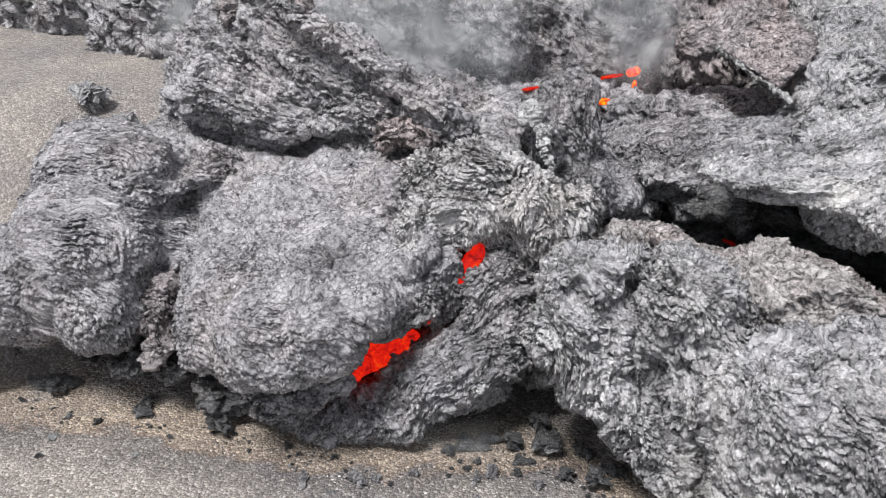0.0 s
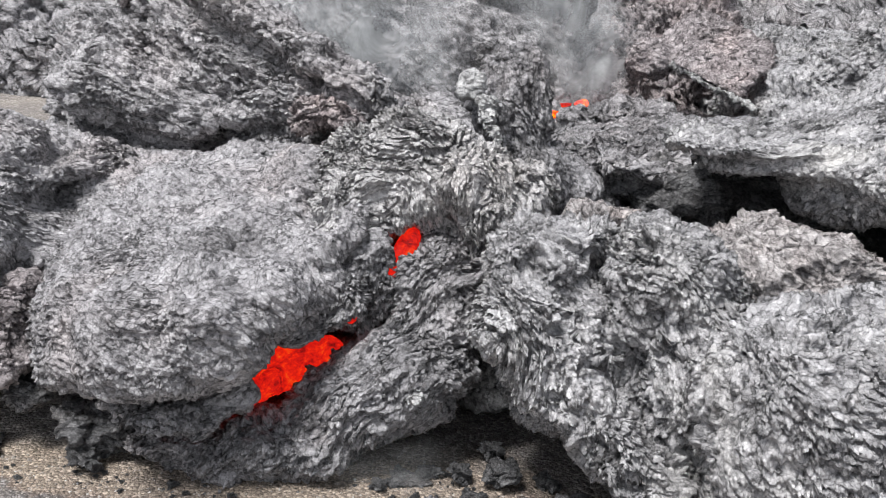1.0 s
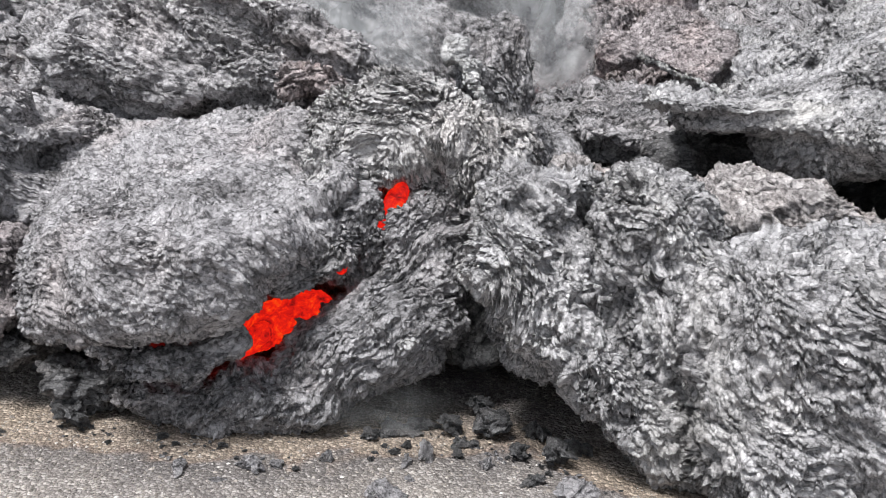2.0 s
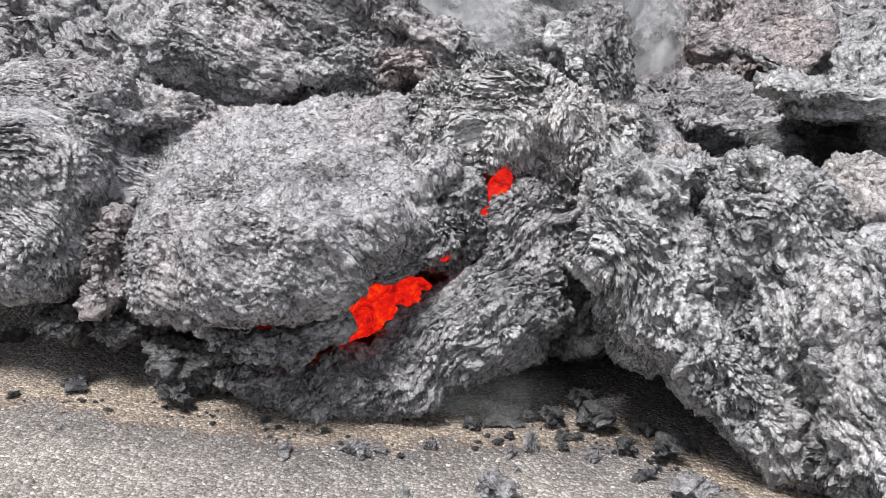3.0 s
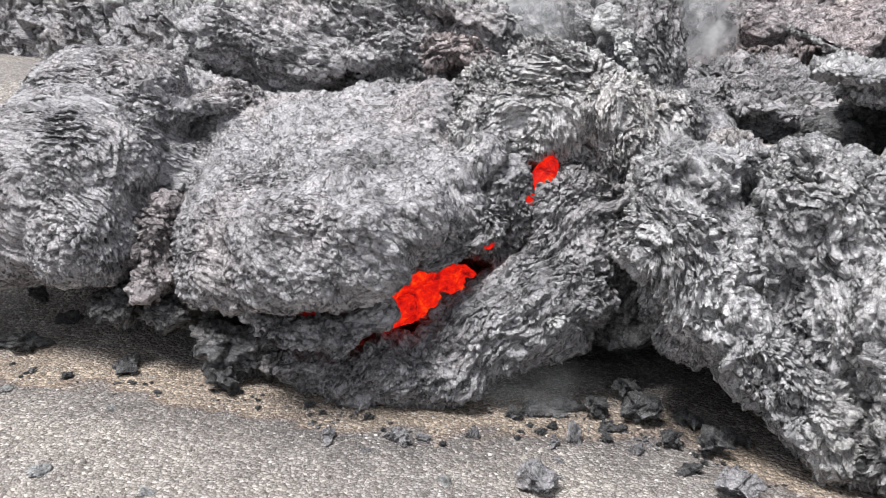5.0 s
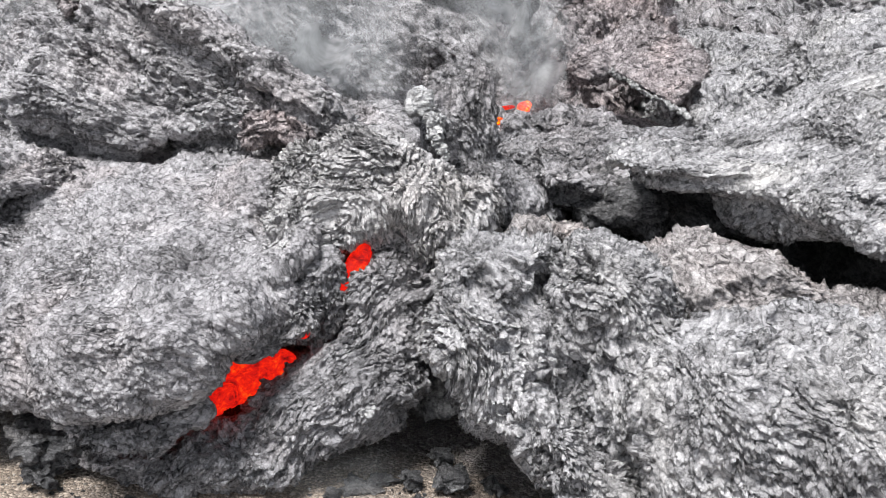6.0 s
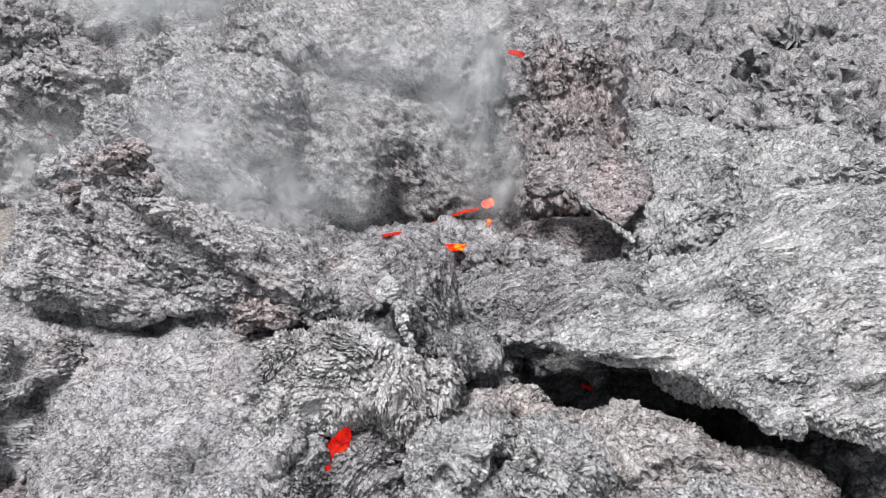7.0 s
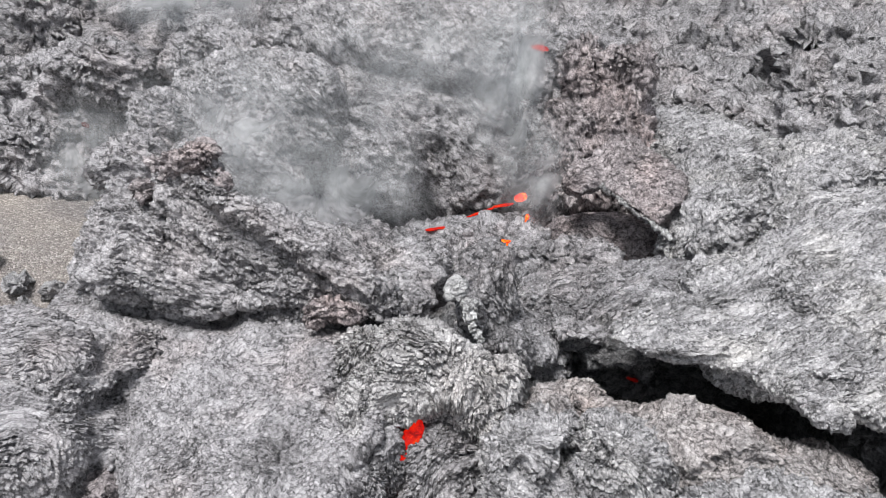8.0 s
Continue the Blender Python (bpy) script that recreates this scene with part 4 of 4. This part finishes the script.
def gravel():
    """Fine angular gravel strewn over the sand in front."""
    local = np.random.default_rng(11)
    n = 15000
    x = local.uniform(-3.6, 2.2, n)
    y = foot_y(x) + 0.15 - local.uniform(0, 1, n) ** 0.8 * 2.1
    r = np.clip(local.lognormal(-5.25, 0.42, n), 0.002, 0.016)
    corner = np.array([[1, 0, 0], [-1, 0, 0], [0, 1, 0], [0, -1, 0], [0, 0, 0.7], [0, 0, -0.7]], float)
    tri = np.array([[0, 2, 4], [2, 1, 4], [1, 3, 4], [3, 0, 4]])
    p = corner[None] * r[:, None, None] * local.uniform(0.6, 1.4, (n, 6, 3))
    a = local.uniform(0, 6.28, n)
    c, s = np.cos(a)[:, None], np.sin(a)[:, None]
    px_, py_ = p[..., 0] * c - p[..., 1] * s, p[..., 0] * s + p[..., 1] * c
    z = ground_height(x, y)
    p = np.stack([px_ + x[:, None], py_ + y[:, None], p[..., 2] + z[:, None] + 0.001], -1)
    near = np.stack([x, y, z], 1)
    p[..., 2] += (0.012 * fbm(near * np.array([2.2, 2.2, 0]) + 3, 4))[:, None]
    me = bpy.data.meshes.new("gravel")
    me.from_pydata(p.reshape(-1, 3).tolist(), [], (tri[None] + 6 * np.arange(n)[:, None, None]).reshape(-1, 3).tolist())
    m, nd, lk, bsdf = nodes("gravel_grain")
    g = nd.new("ShaderNodeNewGeometry")
    c = ramp(nd, [(0.0, (0.10, 0.09, 0.08)), (0.45, (0.27, 0.24, 0.21)), (0.85, (0.42, 0.38, 0.34)), (1.0, (0.62, 0.60, 0.57))])
    lk.new(g.outputs["Random Per Island"], c.inputs["Fac"])
    lk.new(c.outputs["Color"], bsdf.inputs["Base Color"])
    bsdf.inputs["Roughness"].default_value = 0.85
    me.materials.append(m)
    tagged(new("gravel", me), "fine angular brown-grey gravel strewn on the sand", "gravel", kind="stuff")


gravel()


# ---- torn flakes of crust standing on the lobes ----
def flake_mesh(seed, material):
    """A thin curled torn plate about one unit long."""
    local = np.random.default_rng(seed)
    bm = bmesh.new()
    rim = []
    for k in range(9):
        a = 2 * math.pi * k / 9
        r = local.uniform(0.55, 1.0)
        x, y = 0.5 * r * math.cos(a), 0.27 * r * math.sin(a)
        rim.append((x, y, 0.35 * y * y + 0.16 * x * abs(x) + local.uniform(-0.03, 0.03)))
    top = [bm.verts.new((x, y, z + 0.04)) for x, y, z in rim]
    low = [bm.verts.new((x * 0.9, y * 0.9, z - 0.03)) for x, y, z in rim]
    mid, under = bm.verts.new((0, 0, 0.03)), bm.verts.new((0, 0, -0.06))
    for k in range(9):
        j = (k + 1) % 9
        bm.faces.new((top[k], top[j], mid))
        bm.faces.new((low[j], low[k], under))
        bm.faces.new((top[j], top[k], low[k], low[j]))
    me = bpy.data.meshes.new("crust_flake")
    bm.to_mesh(me)
    p = np.array([v.co[:] for v in bm.verts])
    bm.free()
    a = me.attributes.new("flow", "FLOAT_VECTOR", "POINT")
    a.data.foreach_set("vector", (p * 0.12 + seed * 0.7).astype(np.float32).ravel())
    a = me.attributes.new("torn", "FLOAT", "POINT")
    a.data.foreach_set("value", np.ones(len(p), np.float32))
    me.materials.append(material)
    return me


FLAKES = {}


def flakes(ob, count, low, high, lines, seed, lift=14):
    """Torn flakes of the lobe's own crust, half sunk in it and lifted at one edge."""
    material = ob.data.materials[0]
    if material.name not in FLAKES:
        FLAKES[material.name] = [flake_mesh(200 + k, material) for k in range(7)]
    kinds = FLAKES[material.name]
    local = np.random.default_rng(seed)
    me = ob.data
    c, n = np.empty(len(me.polygons) * 3, np.float32), np.empty(len(me.polygons) * 3, np.float32)
    me.polygons.foreach_get("center", c)
    me.polygons.foreach_get("normal", n)
    c, n = c.reshape(-1, 3), n.reshape(-1, 3)
    open_side = np.nonzero(((n[:, 1] < 0.1) | (n[:, 2] > 0.5)) & (c[:, 2] > 0.3))[0]
    along = Vector(turn(*lines)[:, 0])
    for k in local.choice(open_side, count, replace=False):
        up = Vector(n[k])
        x = (along + Vector(local.normal(0, 0.35, 3))).cross(up).cross(up)
        if x.length < 0.05:
            continue
        x.normalize()
        m = Matrix((x, up.cross(x), up)).transposed()
        m = m @ Euler((radians(local.uniform(5, lift)), 0, 0)).to_matrix()
        size = local.uniform(low, high)
        piece = new("crust_flake", kinds[int(local.integers(7))])
        piece.parent = ob
        piece.matrix_basis = Matrix.LocRotScale(Vector(c[k]) + up * 0.004, m.to_quaternion(), (size, size, size))


for k, (ob, lines, count, low, high) in enumerate(TORN):
    flakes(ob, count, low, high, lines, 40 + k)


# ---- steam ----
def steam_material():
    m, n, l, bsdf = nodes("steam")
    geo = n.new("ShaderNodeTexCoord").outputs["Object"]
    wisp = noise_tex(n, l, geo, 2.2, 5, 0.6, 0.8)
    veil = n.new("ShaderNodeAttribute")
    veil.attribute_name = "veil"
    cut = n.new("ShaderNodeMapRange")
    cut.inputs["From Min"].default_value, cut.inputs["From Max"].default_value = 0.28, 0.66
    l.new(wisp.outputs["Fac"], cut.inputs["Value"])
    amount = n.new("ShaderNodeMath")
    amount.operation = "MULTIPLY"
    l.new(cut.outputs["Result"], amount.inputs[0])
    l.new(veil.outputs["Fac"], amount.inputs[1])
    clear, white, back, fog, out = (n.new("ShaderNodeBsdfTransparent"), n.new("ShaderNodeBsdfDiffuse"), n.new("ShaderNodeBsdfTranslucent"),
                                    n.new("ShaderNodeMixShader"), n.new("ShaderNodeMixShader"))
    white.inputs["Color"].default_value = back.inputs["Color"].default_value = (0.80, 0.82, 0.82, 1)
    l.new(white.outputs[0], fog.inputs[1])
    l.new(back.outputs[0], fog.inputs[2])
    l.new(amount.outputs[0], out.inputs["Fac"])
    l.new(clear.outputs[0], out.inputs[1])
    l.new(fog.outputs[0], out.inputs[2])
    l.new(out.outputs[0], n["Material Output"].inputs["Surface"])
    n.remove(bsdf)
    return m


STEAM = steam_material()


def steam(centre, wide, high, deep, strength, seed, yaw=0):
    """A drifting plume: rolling sheets of vapour one behind the other, thinning to nothing at their rims."""
    plume = tagged(new("steam_plume"), "thin white steam drifting over the hot lava", "steam", "steam plumes")
    plume.matrix_basis = pose(*centre, 0, 0, yaw)
    k = 28
    u, v = np.meshgrid(np.linspace(-1, 1, k), np.linspace(-1, 1, k))
    u, v = u.ravel(), v.ravel()
    idx = np.arange(k * k).reshape(k, k)
    faces = np.stack([idx[:-1, :-1], idx[:-1, 1:], idx[1:, 1:], idx[1:, :-1]], -1).reshape(-1, 4).tolist()
    for layer in range(2):
        q = np.stack([u * 1.5, v * 1.5, np.full(k * k, seed + 3.0 * layer)], 1)
        roll = fbm(q, 3)
        p = np.stack([wide * u * (1 + 0.15 * roll), deep * (layer - 0.5 + 0.45 * roll - 0.5 * (1 - u * u - v * v)), high * v + 0.1 * high * roll], 1)
        me = bpy.data.meshes.new("vapour")
        me.from_pydata(p.tolist(), [], faces)
        me.polygons.foreach_set("use_smooth", np.ones(len(me.polygons), bool))
        a = me.attributes.new("veil", "FLOAT", "POINT")
        fade = np.clip(1 - np.sqrt(u * u + v * v), 0, 1)
        a.data.foreach_set("value", (strength * fade * fade * (3 - 2 * fade)).astype(np.float32))
        me.materials.append(STEAM)
        sheet = new("vapour", me)
        sheet.parent = plume


steam((-0.1, 7.9, 1.9), 1.3, 1.0, 0.5, 0.55, 1)
steam((1.9, 8.9, 2.9), 0.6, 1.4, 0.5, 0.7, 2)
steam((-0.9, 8.1, 2.6), 1.2, 1.0, 0.4, 0.42, 3)
steam((-2.4, 8.9, 1.9), 0.7, 0.8, 0.3, 0.6, 4)
steam((-1.6, 11.2, 3.6), 1.7, 0.9, 0.4, 0.95, 5)
steam((0.9, 9.0, 3.0), 1.6, 1.2, 0.5, 0.38, 7)
steam((2.1, 8.3, 2.0), 0.5, 0.8, 0.4, 0.6, 8)
steam((0.3, 4.22, 0.25), 0.5, 0.16, 0.1, 0.10, 6)
